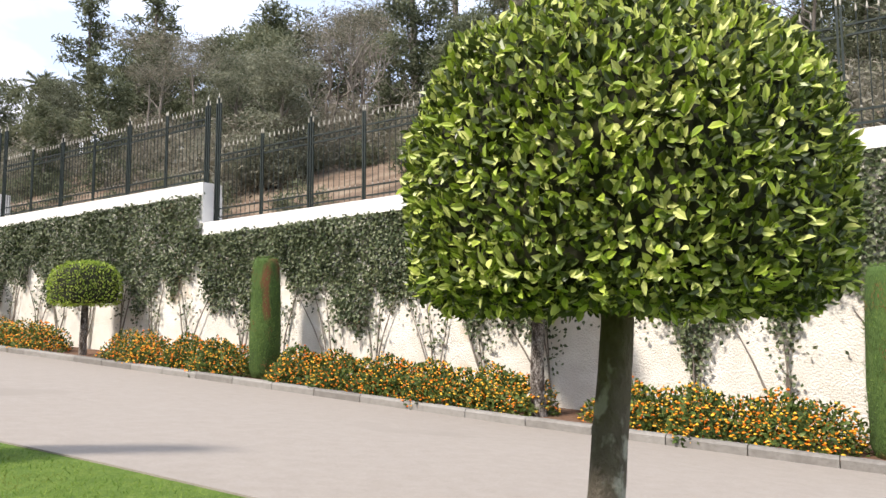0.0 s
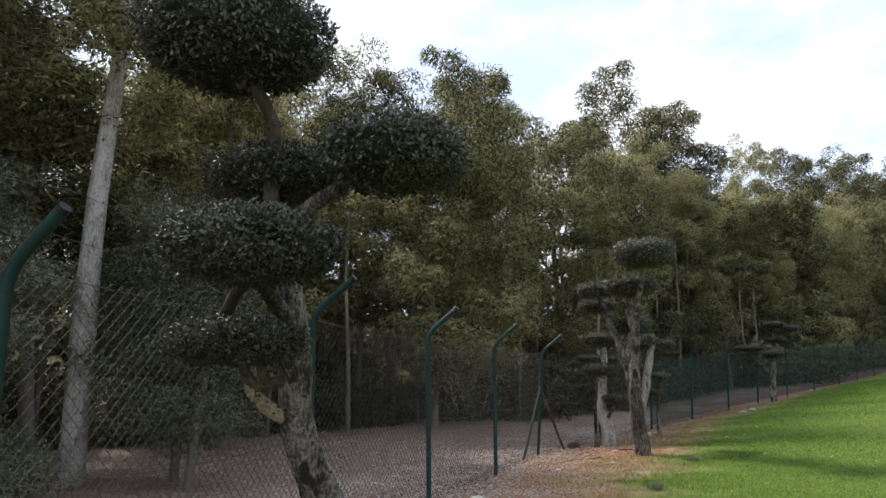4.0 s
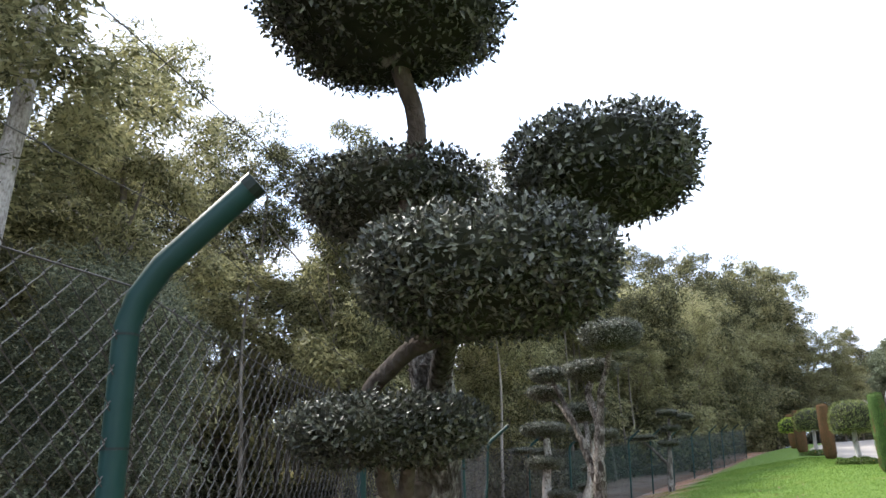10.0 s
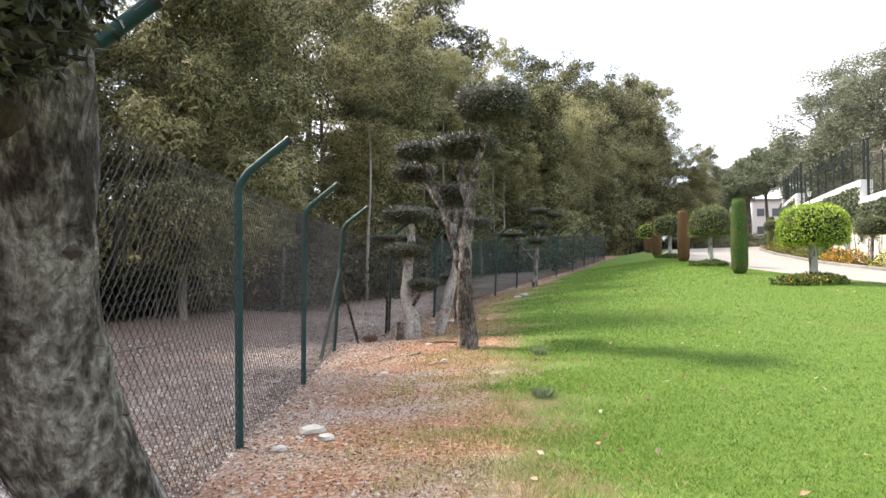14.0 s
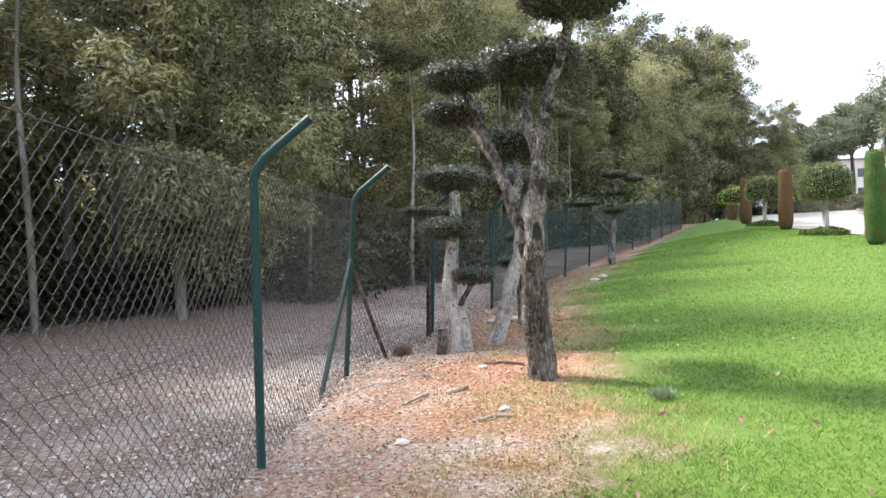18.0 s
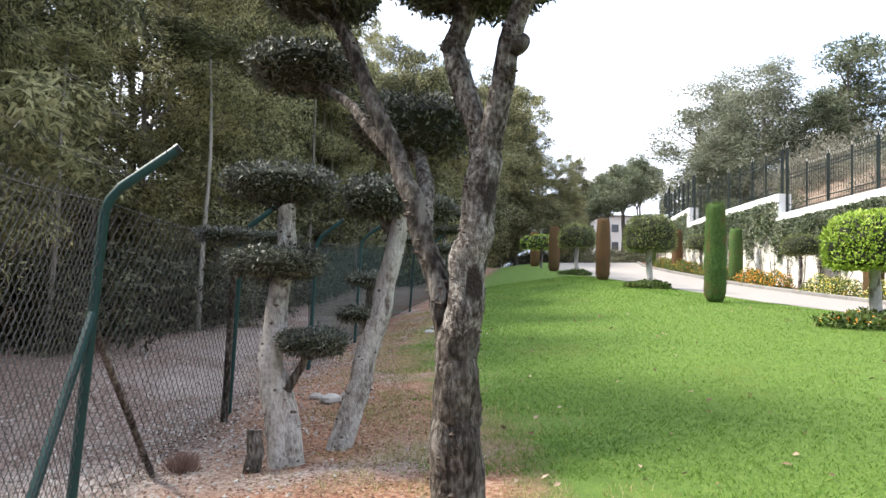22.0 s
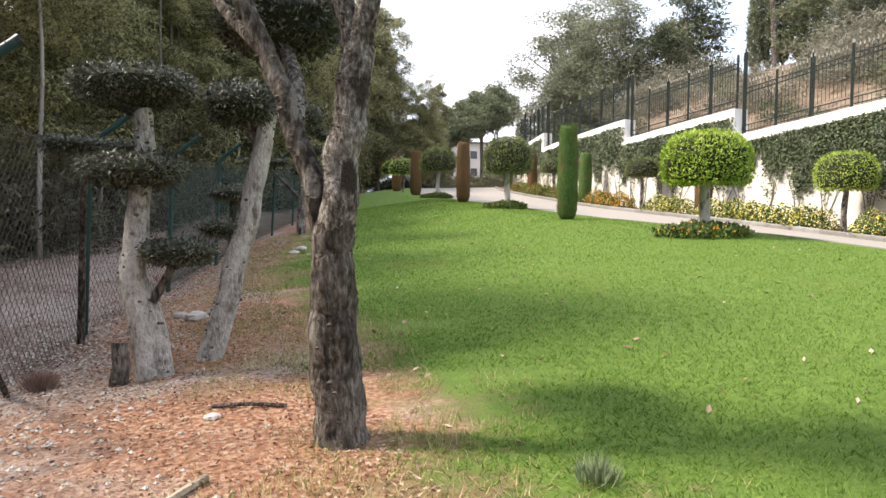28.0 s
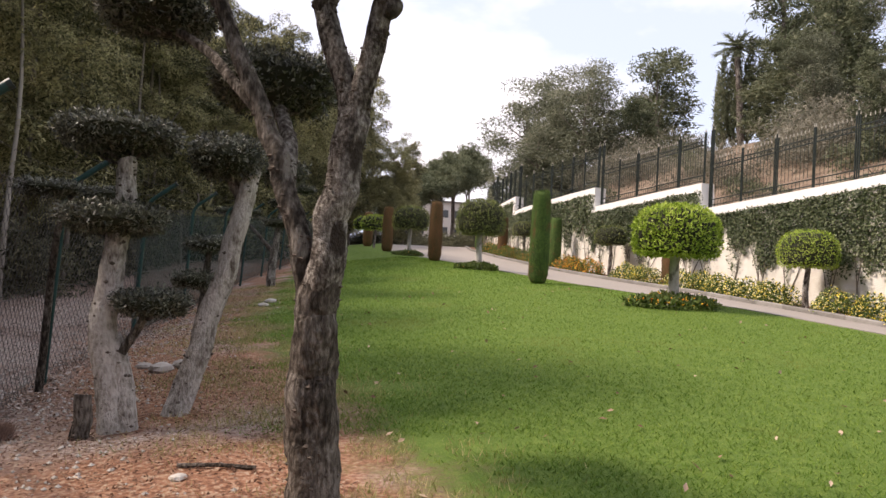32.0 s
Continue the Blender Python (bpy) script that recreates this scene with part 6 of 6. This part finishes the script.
for x, y, h in ((22.5, 100, 9.1), (24.5, 103, 9.8), (26, 107, 10.3), (28, 104, 11.6), (29.5, 109, 12.1), (31.5, 106, 13.5), (33, 111, 14.0), (35, 109, 15.4), (36.8, 114, 16.1), (39, 112.5, 17.4), (41, 118, 18.1), (32, 118, 12.8), (27.5, 116, 10.8)):
    umbrella_pine(x, y, h, 5.6 + 1.6 * rng.random())


def far_house(x, y, w, d, h):
    z = gz(x, y)
    t = thing("white_house", "distant white house behind the pines", "house", "far houses", (x, y, z - 0.5))
    part("wall", Geo().box((0, 0, 0), (w, d, h)), M_PLASTER, t)
    part("roof", Geo().box((-0.3, -0.3, h), (w + 0.3, d + 0.3, h + 0.35)), M_KERB, t, "flat grey roof slab")
    for fl in range(int(h // 3)):
        for k in range(int(w // 2.5)):
            win = part("window", Geo().box((0.8 + 2.5 * k, -0.06, 1.0 + 3 * fl), (2.0 + 2.5 * k, 0.05, 2.3 + 3 * fl)), M_GLASS, t)


far_house(33.4, 129, 5.5, 8, 11.0)
far_house(39.6, 127, 7, 8, 9.6)
far_house(54, 120, 10, 8, 6.5)


# ---- sticks and a broken slab on the mulch ----
def stick(pts, r, mat, label):
    o = part("stick", Geo().tube(pts, r, 6, rough=0.15), mat)
    tagged(o, label, "stick", "sticks on the mulch")


def on_ground(x, y, h=0.012):
    return (x, y, gz(x, y) + h)


stick([on_ground(-5.9, 12.0), on_ground(-5.75, 12.08, 0.02), on_ground(-5.62, 12.1)], 0.012, M_STUB, "pale broken stick lying on the mulch")
stick([on_ground(-5.62, 13.9), on_ground(-5.8, 14.0, 0.02), on_ground(-6.0, 14.1)], 0.012, M_DBARK, "thin dark twig lying on the mulch")
stick([on_ground(-6.5, 12.6), on_ground(-6.4, 12.75, 0.03), on_ground(-6.36, 12.95)], 0.012, M_STUB, "pale broken stick lying on the mulch")
stick([on_ground(-6.2, 12.9, 0.01), on_ground(-6.05, 13.05, 0.02)], 0.018, M_STUB, "short pale piece of wood on the mulch")
